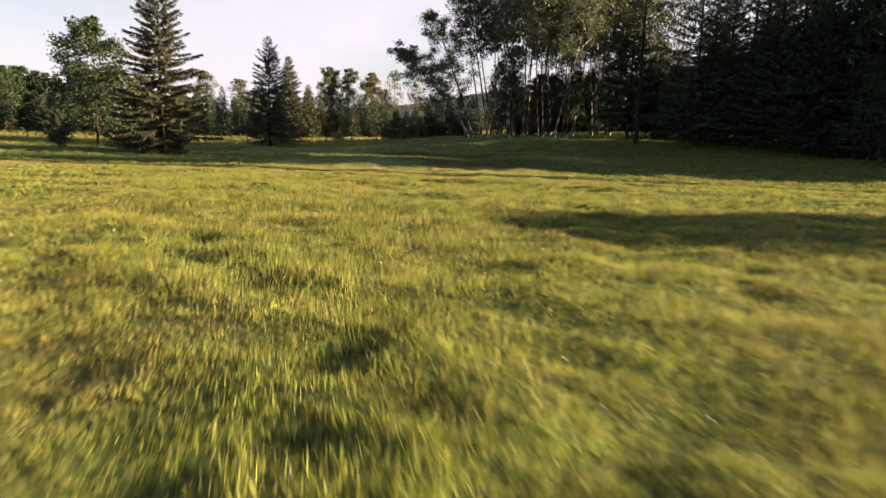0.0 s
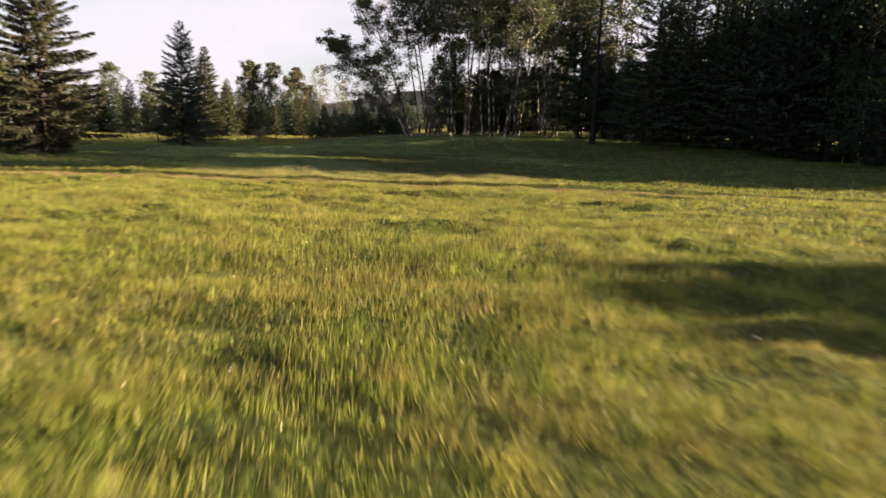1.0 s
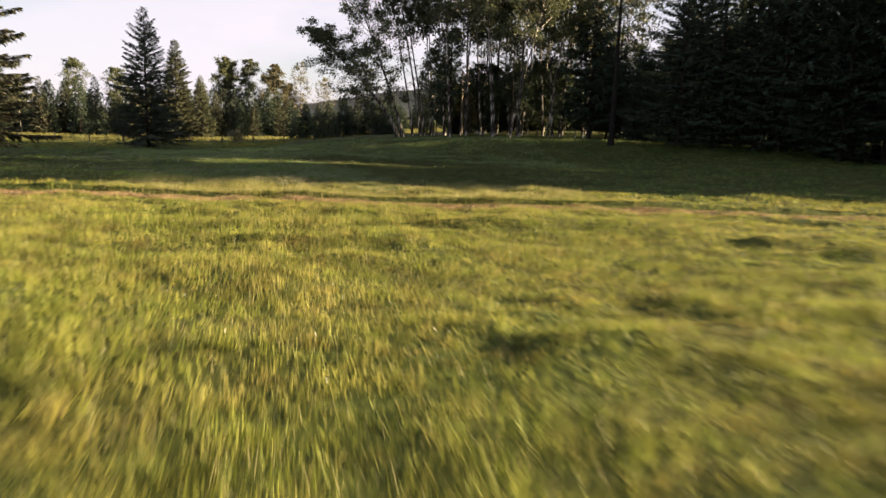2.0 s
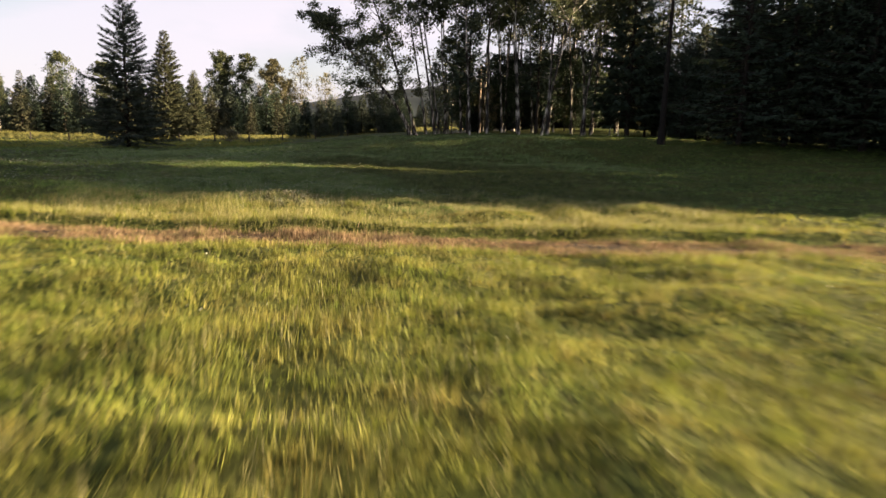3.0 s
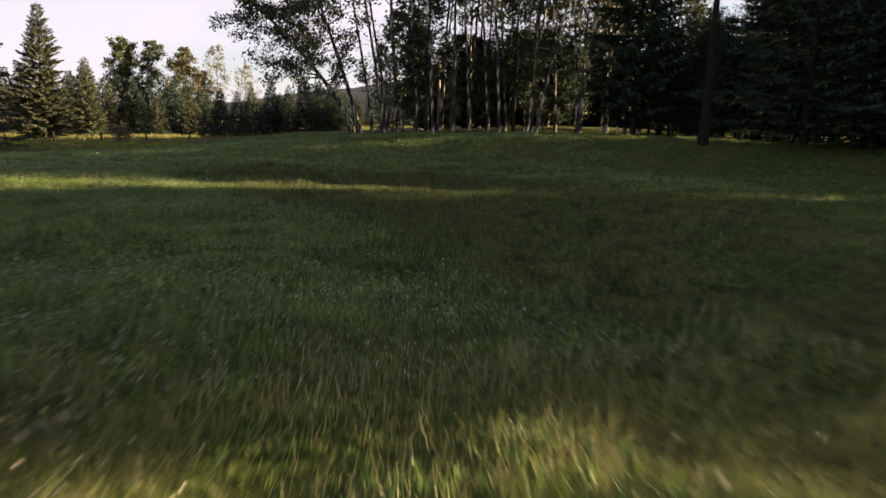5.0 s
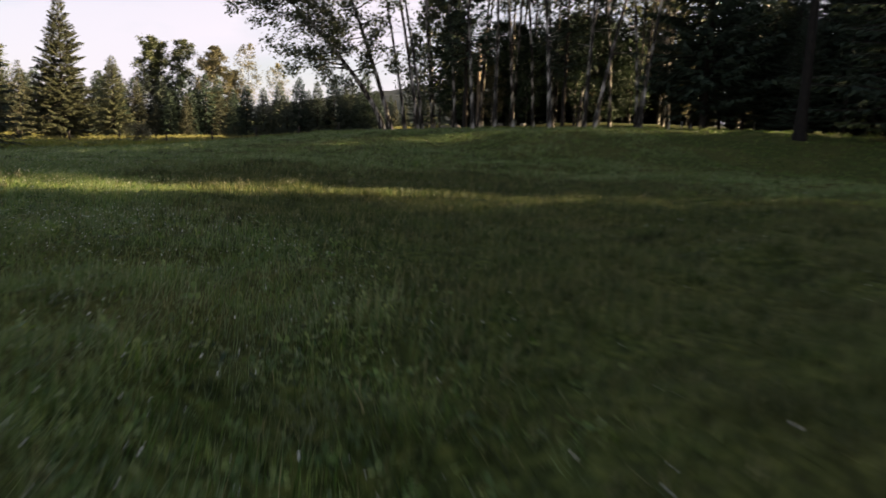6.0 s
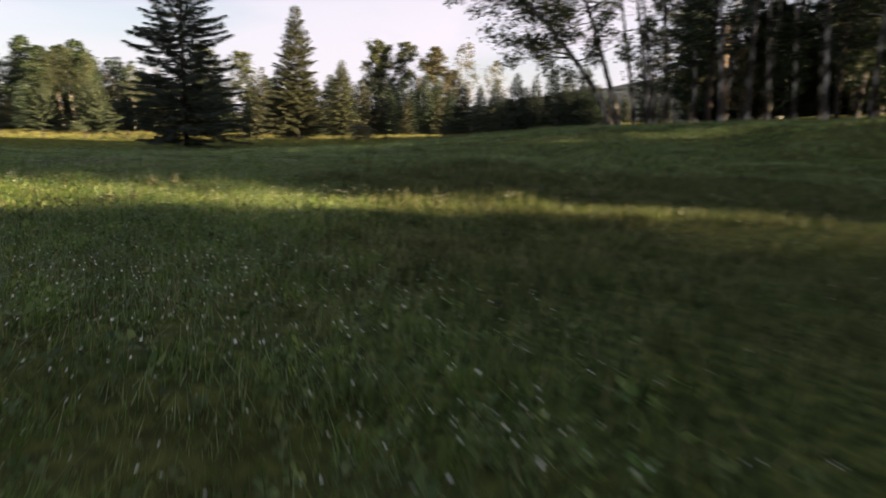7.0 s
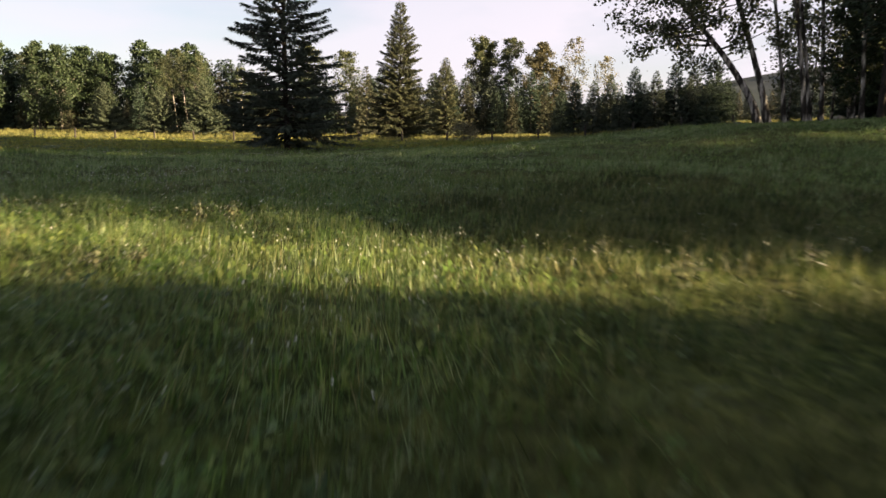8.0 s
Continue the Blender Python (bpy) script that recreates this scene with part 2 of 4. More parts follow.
def ease(a, b, v):
    s = np.clip((v - a) / (b - a), 0, 1)
    return s * s * (3 - 2 * s)


def track_at(x, y):
    """Signed distance from the middle of the bare track that crosses the meadow."""
    return y - (48.1 - 0.11 * (x + 3.4) + 0.12 * np.sin(x * 0.23))


def lie(x, y):
    """Height of the ground."""
    x, y = np.asarray(x, float), np.asarray(y, float)
    z = 0.8 * (1 - ease(22, 52, y)) + 0.006 * np.clip(20 - y, 0, 60)
    z = z - 0.65 * ease(78, 112, y) * (1 - ease(-22, 0, x))
    z = z - 0.5 * ease(85, 115, y) * ease(18, 48, -x)
    z = z + ease(88.5, 108, y + 0.25 * np.clip(x, -5, 40)) * 2.1 * ease(-26, 18, x)
    z = z + 1.1 * ease(106, 136, y) * ease(8, 32, x)
    z = z + 0.9 * ease(13, 40, x) * ease(46, 62, y) * (1 - ease(84, 100, y))
    z = z + 0.32 * (lattice(x / 13, y / 11, 3) - 0.5) * ease(-40, -5, -np.abs(x) + 30)
    calm = 1 - 0.85 * np.exp(-(track_at(x, y) / 1.7) ** 2)
    z = z + 0.26 * calm * (lattice(x / 2.6, y / 2.1, 5) - 0.5) + 0.3 * calm * (lattice(x / 0.85, y / 0.75, 7) - 0.5) * ease(0.3, 0.75, lattice(x / 4.1, y / 3.7, 8))
    far = np.hypot(x, y - 60)
    z = z + 10 * ease(260, 900, far)
    d = track_at(x, y)
    z = z - 0.13 * ease(-1.35, -1.0, d) * (1 - ease(1.35, 1.6, d)) + 0.13 * ease(1.4, 1.75, d) * (1 - ease(1.8, 3.4, d))
    return z


def at_ground(x, y):
    return float(lie(np.array([x]), np.array([y]))[0])


def axis_steps(lo, hi, fine_lo, fine_hi, fine, far):
    mid = np.arange(fine_lo, fine_hi, fine)
    up, down, s, v = [], [], fine, fine_hi
    while v < hi:
        up.append(v)
        s = min(s * 1.12, far)
        v += s
    s, v = fine, fine_lo - fine
    while v > lo:
        down.append(v)
        s = min(s * 1.12, far)
        v -= s
    return np.array(down[::-1] + list(mid) + up + [hi])


gx, gy = axis_steps(-2600, 2600, -18, 13, 0.36, 160), axis_steps(-2500, 2700, 3, 86, 0.36, 160)
GX, GY = np.meshgrid(gx, gy)
gi, gj = np.meshgrid(np.arange(len(gy) - 1), np.arange(len(gx) - 1), indexing="ij")
w_ = len(gx)
ground = new("ground", mesh_from("ground", np.stack([GX, GY, lie(GX, GY)], -1).reshape(-1, 3),
             np.stack([gi * w_ + gj, gi * w_ + gj + 1, (gi + 1) * w_ + gj + 1, (gi + 1) * w_ + gj], -1).reshape(-1, 4), M_GROUND, True))
tagged(ground, "rolling green meadow ground with short grass cover", "ground", kind="structure")

# the bare track: a strip of earth lying in its shallow rut
sx, sd = np.arange(-60, 45, 0.22), np.linspace(-1.15, 1.3, 16)
TX, TD = np.meshgrid(sx, sd)
TD = TD + 0.28 * (lattice(TX / 0.7, TD * 3, 31) - 0.5) * (np.abs(TD) > 1.0)
TY = 48.1 - 0.11 * (TX + 3.4) + 0.12 * np.sin(TX * 0.23) + TD
ti, tj = np.meshgrid(np.arange(len(sd) - 1), np.arange(len(sx) - 1), indexing="ij")
track = new("road", mesh_from("road", np.stack([TX, TY, lie(TX, TY) + 0.02 + 0.035 * lattice(TX / 0.55, TY / 0.3, 33)], -1).reshape(-1, 3),
            np.stack([ti * len(sx) + tj, ti * len(sx) + tj + 1, (ti + 1) * len(sx) + tj + 1, (ti + 1) * len(sx) + tj], -1).reshape(-1, 4), M_DIRT, True))
tagged(track, "bare reddish-brown earth track crossing the meadow", "track", kind="structure")


# ======== trees ========
def spruce_meshes(seed, height, spread, bare, sprays, material, bark=M_BARK, ragged=0.25, gap=0.0, boughs=0.5, bulk=1.2, slim=0.13, tight=1.0):
    """Trunk with boughs, and the needle sprays on them."""
    r = np.random.default_rng(seed)
    zs = np.linspace(0, height, 12)
    sway = np.cumsum(r.normal(0, 0.012 * height / 12, (12, 2)), 0)
    pieces = [tube(np.c_[sway, zs - 0.25], 0.013 * height * (1 - zs / height) ** 0.9 + 0.012, 8)]
    P, D, L, W, Z = [], [], [], [], []
    z = bare * height
    while z < height * 0.985:
        f = z / height
        reach = spread * (1 - f) ** 0.8 * (0.3 + 0.7 * min(1, (f - bare) / 0.14 + 0.25))
        k = int(r.integers(5, 8)) if f < 0.85 else 4
        a0 = r.random() * 6.28
        tx, ty = np.interp(z, zs, sway[:, 0]), np.interp(z, zs, sway[:, 1])
        for b in range(k):
            if r.random() < gap:
                continue
            a = a0 + b * 6.283 / k + r.normal(0, 0.22)
            ln = max(0.18, reach * (1 + r.normal(0, ragged)))
            rise = np.interp(f, [0, 0.5, 1], [-0.28, 0.0, 0.7]) + r.normal(0, 0.09)
            s = np.linspace(0, 1, 5)
            hz = z + ln * (rise * s + 0.16 * s ** 2.5) + r.normal(0, 0.08)
            pts = np.c_[tx + np.cos(a) * ln * s, ty + np.sin(a) * ln * s, hz]
            if ln > boughs:
                pieces.append(tube(pts[[0, 2, 4]], 0.012 * ln * (1.05 - s[[0, 2, 4]]) + 0.006, 3))
            m = max(3, int(sprays * ln))
            t = np.sqrt(r.random(m)) * 0.92 + 0.1
            pos = np.c_[np.interp(t, s, pts[:, 0]), np.interp(t, s, pts[:, 1]), np.interp(t, s, pts[:, 2])]
            side = np.where(r.random(m) < 0.5, -1, 1) * (0.25 + 0.75 * r.random(m))
            size = (0.30 + 0.30 * r.random(m)) * (0.45 + 0.24 * ln * (1.15 - t)) + 0.08
            size *= bulk
            ang = a + side
            drop = r.normal(-0.28, 0.28, m)
            P.append(pos)
            D.append(np.c_[np.cos(ang), np.sin(ang), drop])
            L.append(size)
            W.append(size * (slim + 0.12 * r.random(m)))
            Z.append(r.normal(0, 0.45, m))
        z += tight * (height * 0.017 * (0.75 + 0.5 * r.random()) + 0.03 + 0.10 * (1 - f))
    P, D, L, W, Z = (np.concatenate(v) for v in (P, D, L, W, Z))
    D /= np.linalg.norm(D, axis=1)[:, None]
    flat = np.cross(D, [0, 0, 1.0])
    flat /= np.linalg.norm(flat, axis=1)[:, None] + 1e-9
    up = np.cross(flat, D)
    q = np.cos(Z)[:, None] * flat + np.sin(Z)[:, None] * up
    mid = P + D * (L * 0.45)[:, None]
    tip = P + D * L[:, None] - np.c_[np.zeros((len(L), 2)), 0.18 * L]
    v = np.stack([P, mid + q * W[:, None], tip, mid - q * W[:, None]], 1).reshape(-1, 3)
    i = np.arange(len(P))[:, None] * 4
    tv, tf = joined(pieces)
    return mesh_from("trunk", tv, tf, bark, True), mesh_from("crown", v, i + np.array([[0, 1, 2, 3]]), material)


def leaf_cloud(r, centres, spreads, count, size):
    """Small leaves scattered about the limb ends: n four-cornered leaves."""
    which = r.integers(0, len(centres), count)
    c = centres[which] + r.normal(0, 1, (count, 3)) * spreads[which][:, None] * np.array([1, 1, 0.75])
    d = r.normal(0, 1, (count, 3))
    d[:, 2] -= 0.5
    d /= np.linalg.norm(d, axis=1)[:, None]
    e = np.cross(d, r.normal(0, 1, (count, 3)))
    e /= np.linalg.norm(e, axis=1)[:, None]
    s = (size * (0.6 + 0.8 * r.random(count)))[:, None]
    v = np.stack([c, c + d * s * 0.5 + e * s * 0.42, c + d * s, c + d * s * 0.5 - e * s * 0.42], 1).reshape(-1, 3)
    return v, np.arange(count)[:, None] * 4 + np.array([[0, 1, 2, 3]])


def aspen_meshes(seed, height, spread, clear, leaves, leaf, material, lean=(0, 0), bark=M_ASPEN_BARK, girth=0.0075, limbs=18, wander=0.02, bow=1.25, twigs=4, droop=0.0, dead=0, fluff=1.0):
    """Trunk, limbs and leaves of a tall thin broadleaf tree. lean: how far the top stands off the foot."""
    r = np.random.default_rng(seed)
    n = 14
    s = np.linspace(0, 1, n)
    off = np.cumsum(r.normal(0, wander * height / n * 2, (n, 2)), 0) * s[:, None]
    pts = np.c_[off[:, 0] + lean[0] * s ** bow, off[:, 1] + lean[1] * s ** bow, s * height - 0.25 * (s == 0)]
    trunk = tube(pts, girth * height * (1 - 0.92 * s) * (1 + 0.5 * np.exp(-s * 40)) + 0.012, 8)
    pieces, ends, wide = [], [], []
    for k in range(limbs):
        f = clear + (0.99 - clear) * ((k + r.random()) / limbs) ** 0.9
        p = np.array([np.interp(f, s, pts[:, c]) for c in range(3)])
        a = k * 2.4 + r.normal(0, 0.5)
        shape = np.sin(np.pi * min(1, 0.22 + 0.8 * (f - clear) / (1 - clear))) ** 0.7
        ln = spread * shape * (0.7 + 0.5 * r.random()) + 0.35
        up = r.uniform(0.35, 0.95) - droop * r.random()
        t = np.linspace(0, 1, 5)
        lp = p + np.c_[np.cos(a) * ln * t, np.sin(a) * ln * t, ln * (up * t + 0.12 * t * t)] + np.c_[np.zeros((5, 2)), r.normal(0, 0.05, 5) * t * ln]
        pieces.append(tube(lp, (0.018 * ln + 0.008) * (1.04 - t), 4))
        for q in range(4):
            g = r.uniform(0.35, 1.0)
            o = np.array([np.interp(g, t, lp[:, c]) for c in range(3)])
            w = r.normal(0, 1, 3) * np.array([1, 1, 0.6])
            w *= 0.32 * ln / (np.linalg.norm(w) + 1e-6)
            if q < twigs:
                pieces.append(tube(np.stack([o, o + w * 0.5 + [0, 0, 0.04], o + w]), np.array([0.012, 0.008, 0.004]), 3))
            ends.append(o + w)
            wide.append(0.09 * ln + 0.13)
        ends.append(lp[-1])
        wide.append(0.10 * ln + 0.14)
    for k in range(dead):
        f = r.uniform(0.16, clear)
        p = np.array([np.interp(f, s, pts[:, c]) for c in range(3)])
        a, ln = r.uniform(0, 6.283), r.uniform(0.5, 1.7)
        t = np.linspace(0, 1, 4)
        pieces.append(tube(p + np.c_[np.cos(a) * ln * t, np.sin(a) * ln * t, ln * (0.35 * t - 0.3 * t * t * r.uniform(0, 2))], (0.012 * ln + 0.008) * (1.05 - t), 4))
    ends, wide = np.array(ends), np.array(wide)
    keep = r.random(len(ends)) > 0.16
    lv, lf = leaf_cloud(r, ends[keep], wide[keep] * fluff, leaves, leaf)
    bv, bf = joined(pieces)
    tv, tf = joined([trunk, (bv, bf)])
    return mesh_from("trunk", tv, tf, bark, True), mesh_from("crown", lv, lf, material)


def tree(name, meshes, x, y, turn, scale, label, category, group=""):
    root = new(name)
    root.empty_display_size = 0.5
    for nm, me in zip(("trunk", "crown"), meshes):
        part(nm, me, root)
    root.matrix_world = pose(x, y, at_ground(x, y), 0, 0, turn) @ Matrix.Diagonal((scale, scale, scale, 1))
    return tagged(root, label, category, group)


def again(root, x, y, turn, scale):
    ob = copy_thing(root, pose(x, y, at_ground(x, y), 0, 0, turn))
    ob.scale = (scale, scale, scale)
    return ob


rnd = random.Random(11)

# --- single trees on the meadow ---
tree("spruce_tree", spruce_meshes(21, 17.0, 4.6, 0.035, 36, M_SPRUCE_GREY, ragged=0.22, gap=0.16, bulk=0.85, slim=0.08, tight=0.62), -29.9, 116.0, 30, 1.03, "tall dark green spruce with open layered boughs", "spruce")
tree("spruce_tree", spruce_meshes(22, 19.7, 4.7, 0.02, 34, M_SPRUCE_OLIVE, ragged=0.17, bulk=1.0, slim=0.1, tight=0.6), -39.0, 167, 70, 1, "dense pointed green spruce standing behind the fence", "spruce")
tree("spruce_tree", spruce_meshes(23, 16.6, 4.7, 0.03, 34, M_SPRUCE_DRY, ragged=0.24, gap=0.06, bulk=0.95, slim=0.09, tight=0.68), -27.5, 68.5, 10, 1.0, "broad spruce with browning sunlit boughs", "spruce")
tree("broadleaf_tree", aspen_meshes(24, 12.8, 3.5, 0.08, 15000, 0.22, M_OAKY, limbs=30, droop=0.5, bark=M_BARK, girth=0.01, wander=0.03), -37, 75, 0, 1, "round-crowned dark green broadleaf tree on the meadow", "tree")
tree("spruce_tree", spruce_meshes(25, 15.1, 3.6, 0.02, 22, M_SPRUCE_OLIVE, ragged=0.2, bulk=1.25, tight=0.8), -41.5, 201, 200, 1, "green spruce at the edge of the far wood", "spruce")

# --- kinds to repeat: full ones for the near woods, lighter ones for far or hidden woods ---
KINDS = {
    "spruce": [spruce_meshes(40 + k, 15, sp, b, 10, mt, ragged=rg, boughs=1.4, bulk=1.15, slim=0.11) for k, (sp, b, mt, rg) in enumerate([
        (3.4, 0.02, M_SPRUCE, 0.2), (3.0, 0.05, M_SPRUCE, 0.28), (3.8, 0.03, M_SPRUCE, 0.2), (2.6, 0.25, M_SPRUCE, 0.3), (3.4, 0.2, M_SPRUCE, 0.35), (3.0, 0.3, M_SPRUCE, 0.3)])],
    "edge_spruce": [spruce_meshes(140 + k, 15, sp, 0.03, 24, M_SPRUCE, ragged=0.28, boughs=1.2, bulk=0.62, slim=0.12, tight=0.9) for k, sp in enumerate((3.5, 3.9))],
    "deep_spruce": [spruce_meshes(47 + k, 15, 3.3, b, 9.5, M_SPRUCE, ragged=0.35, boughs=3, bulk=1.0, slim=0.085, gap=0.12) for k, b in enumerate((0.08, 0.2))],
    "young_spruce": [spruce_meshes(33 + k, 15, sp, 0.02, 13, mt, ragged=0.16, boughs=9, bulk=1.35, slim=0.18, tight=0.9) for k, (sp, mt) in enumerate(((4.2, M_SPRUCE), (3.8, M_SPRUCE_GREY)))],
    "broad_spruce": [spruce_meshes(37, 15, 6.6, 0.02, 18, M_SPRUCE_PALE, ragged=0.2, boughs=9, bulk=1.25, slim=0.13, tight=0.85)],
    "far_spruce": [spruce_meshes(50 + k, 15, sp, b, 6.0, mt, ragged=rg, boughs=9, bulk=1.65, slim=0.19) for k, (sp, b, mt, rg) in enumerate([
        (3.3, 0.02, M_SPRUCE, 0.2), (3.0, 0.03, M_SPRUCE_DRY, 0.25), (3.9, 0.02, M_SPRUCE_GREY, 0.2)])],
    "hidden_spruce": [spruce_meshes(57, 15, 3.4, 0.03, 2.1, M_SPRUCE, ragged=0.2, boughs=9, bulk=1.9, slim=0.13, tight=1.15), spruce_meshes(58, 15, 3.8, 0.03, 2.3, M_SPRUCE, ragged=0.2, boughs=9, bulk=2.3, slim=0.22)],
    "aspen": [aspen_meshes(60 + k, 22, sp, cl, 3200, 0.25, mt, lean=ln, wander=wd, girth=0.005, limbs=24, bow=1.15, dead=14) for k, (sp, cl, mt, ln, wd) in enumerate([
        (2.0, 0.5, M_ASPEN, (-4.2, 0.3), 0.015), (2.3, 0.46, M_ASPEN, (-1.8, 0.4), 0.035), (2.3, 0.42, M_ASPEN, (0.4, -0.6), 0.04), (2.4, 0.44, M_ASPEN, (2.2, 0.2), 0.035)])],
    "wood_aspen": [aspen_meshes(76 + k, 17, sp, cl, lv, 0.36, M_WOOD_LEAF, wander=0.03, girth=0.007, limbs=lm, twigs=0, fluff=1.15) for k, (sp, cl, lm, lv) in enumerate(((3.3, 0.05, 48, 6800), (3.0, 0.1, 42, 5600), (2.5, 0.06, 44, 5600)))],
    "far_aspen": [aspen_meshes(70 + k, 20, sp, cl, 2300, 0.40, mt, wander=0.02, girth=0.006, limbs=26, twigs=0, fluff=1.25) for k, (sp, cl, mt) in enumerate([
        (3.3, 0.05, M_ASPEN), (3.6, 0.08, M_ASPEN), (2.8, 0.2, M_ASPEN_PALE), (3.0, 0.12, M_ASPEN_PALE)])],
}
FIRST = {}


def plant(kind, k, x, y, scale, label, group, turn=None):
    key = (kind, k, label)
    turn = rnd.uniform(0, 360) if turn is None else turn
    if key not in FIRST:
        plain = kind.split("_")[-1]
        FIRST[key] = tree(plain + "_tree", KINDS[kind][k], x, y, turn, scale, label, plain, group)
        return FIRST[key]
    return again(FIRST[key], x, y, turn, scale)


# --- the leaning aspens at the edge of the grove ---
tree("aspen_tree", aspen_meshes(80, 14.0, 4.6, 0.33, 20000, 0.2, M_ASPEN, lean=(-12, 0.5), limbs=44, dead=9, girth=0.0165, wander=0.008, bow=1.35, droop=1.15, fluff=0.8), 2.2, 119, 0, 1, "aspen leaning far over the meadow with a ragged crown", "aspen", "aspen grove")
tree("aspen_tree", aspen_meshes(81, 20, 3.2, 0.4, 9000, 0.22, M_ASPEN, lean=(-7.2, 1.0), limbs=26, girth=0.0105, wander=0.01, bow=1.15), 2.9, 119.9, 0, 1, "aspen with a slanting pale trunk and thin crown", "aspen", "aspen grove")

# --- aspen grove: place, kind by its lean ---
GROVE = [(4.6, 124, 0), (5.6, 122.5, 0), (6.4, 125, 0), (7.6, 127, 1), (9.0, 122.5, 1), (9.8, 128, 2), (11.4, 123.5, 3), (14.0, 121, 1), (15.0, 124.5, 2), (16.2, 122, 1), (17.4, 126, 2), (18.6, 123.5, 1), (19.6, 119.5, 3),
         (21.5, 124, 2), (22.8, 120, 1), (24.6, 118, 3), (26.2, 122, 2), (28.5, 116, 2), (12.9, 129, 2), (8.4, 131, 1), (16.5, 131, 2), (21, 130, 2), (25, 128, 2), (29, 121, 1), (31, 126, 2), (34, 119, 2), (19, 136, 2), (27, 135, 2), (33, 131, 2), (38, 124, 2)]
GROVE += [(13.4, 108.8, 1), (17.5, 112.5, 2), (20.5, 109, 3), (8.6, 113, 1), (11.2, 116.5, 2), (22.4, 113.5, 1)]
for x, y, k in GROVE:
    plant("aspen", k, x, y, rnd.uniform(1.1, 1.32), "tall aspen with a thin pale trunk and high leafy crown", "aspen grove", turn=rnd.uniform(-25, 25))

tree("aspen_tree", aspen_meshes(82, 21, 2.6, 0.48, 6000, 0.2, M_ASPEN, lean=(4.6, 0.3), limbs=26, girth=0.0055, wander=0.012, bow=1.1, dead=8), 14.1, 102, 0, 1, "pale grey aspen leaning out in front of the grove", "aspen", "aspen grove")
tree("spruce_tree", spruce_meshes(26, 23, 5.4, 0.08, 12, M_SPRUCE, ragged=0.25, boughs=1.2, bulk=1.35, slim=0.1, tight=0.8), 26.2, 110.1, 40, 1, "big broad dark spruce at the front of the wood", "spruce", "spruce wood")
tree("conifer_tree", aspen_meshes(27, 25, 3.4, 0.6, 3200, 0.34, M_SPRUCE, bark=M_OLD_BARK, girth=0.0115, limbs=22, wander=0.008, twigs=2, dead=30), 23.9, 95.5, 0, 1, "tall old conifer with a thick dark trunk and bare dead branches", "conifer", "spruce wood")
for x, yy, sc in [(9.4, 120, 1.15), (17.8, 118.5, 1.0)]:
    plant("spruce", 5, x, yy, sc, "dark spruce crowded between the aspens", "spruce wood")

# --- young spruces below the leaning aspens and behind the grove ---
for x, yy, h in [(-13.8, 166, 7.4), (-11.2, 163, 6.9), (-9.3, 168, 7.7), (-6.2, 165, 8.2), (-3.6, 162, 7.3), (-1.2, 164, 8.3), (1.1, 166, 8.0), (3.2, 163, 8.4), (-16.0, 170, 6.6), (-7.8, 161, 5.6), (-4.9, 167, 6.4), (0.2, 160, 6.2), (2.3, 159, 5.5), (5.0, 165, 6.0)]:
    plant("young_spruce", rnd.randrange(2), x, yy, h / 15, "young spruce at the rim of the far pasture", "young spruces")
for k in range(20):
    x, yy = rnd.uniform(11, 44), rnd.uniform(134, 148)
    plant("far_spruce", rnd.randrange(2), x, yy, rnd.uniform(0.55, 1.0) if x > 14 else rnd.uniform(0.35, 0.5), "dark spruce in the shade behind the aspens", "spruce wood")
for k in range(15):
    x, yy = 9.5 + 21 * k / 14 + rnd.uniform(-0.8, 0.8), rnd.uniform(132, 146)
    plant("spruce", rnd.choice((0, 1, 2)), x, yy, rnd.uniform(0.5, 0.85) if x > 10 else rnd.uniform(0.4, 0.55), "dark spruce crowded between the aspens", "spruce wood")
for x, yy in [(16.4, 133.5), (22.5, 133), (26.5, 131.6), (30, 132), (31.5, 114.5), (35, 116)]:
    plant("spruce", rnd.choice((0, 1, 3)), x, yy, rnd.uniform(0.9, 1.2), "dark spruce crowded between the aspens", "spruce wood")


for x, yy, sc in [(7.9, 132, 0.66), (6.9, 135.5, 0.5), (8.4, 127.6, 0.62), (10.2, 130.5, 0.66)]:
    plant("far_aspen", rnd.randrange(2), x, yy, sc, "young leafy aspen in the shade of the grove", "aspen grove")
for k in range(14):
    x, yy = 9 + 19 * k / 13 + rnd.uniform(-0.7, 0.7), rnd.uniform(123, 134)
    if abs(x - 12.4) < 1.9 and yy < 129:
        continue
    if x > 13.5 and abs(yy + SUN_SLOPE * x - 128.2) < 2.2:
        yy -= 4.2
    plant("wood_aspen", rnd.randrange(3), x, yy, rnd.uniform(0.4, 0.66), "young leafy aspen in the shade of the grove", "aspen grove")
for k in range(9):
    x, yy = rnd.uniform(9, 46), rnd.uniform(126, 142)
    plant("far_aspen", rnd.randrange(4), x, yy, rnd.uniform(0.3, 0.52), "young leafy aspen among the tall trunks", "aspen grove")

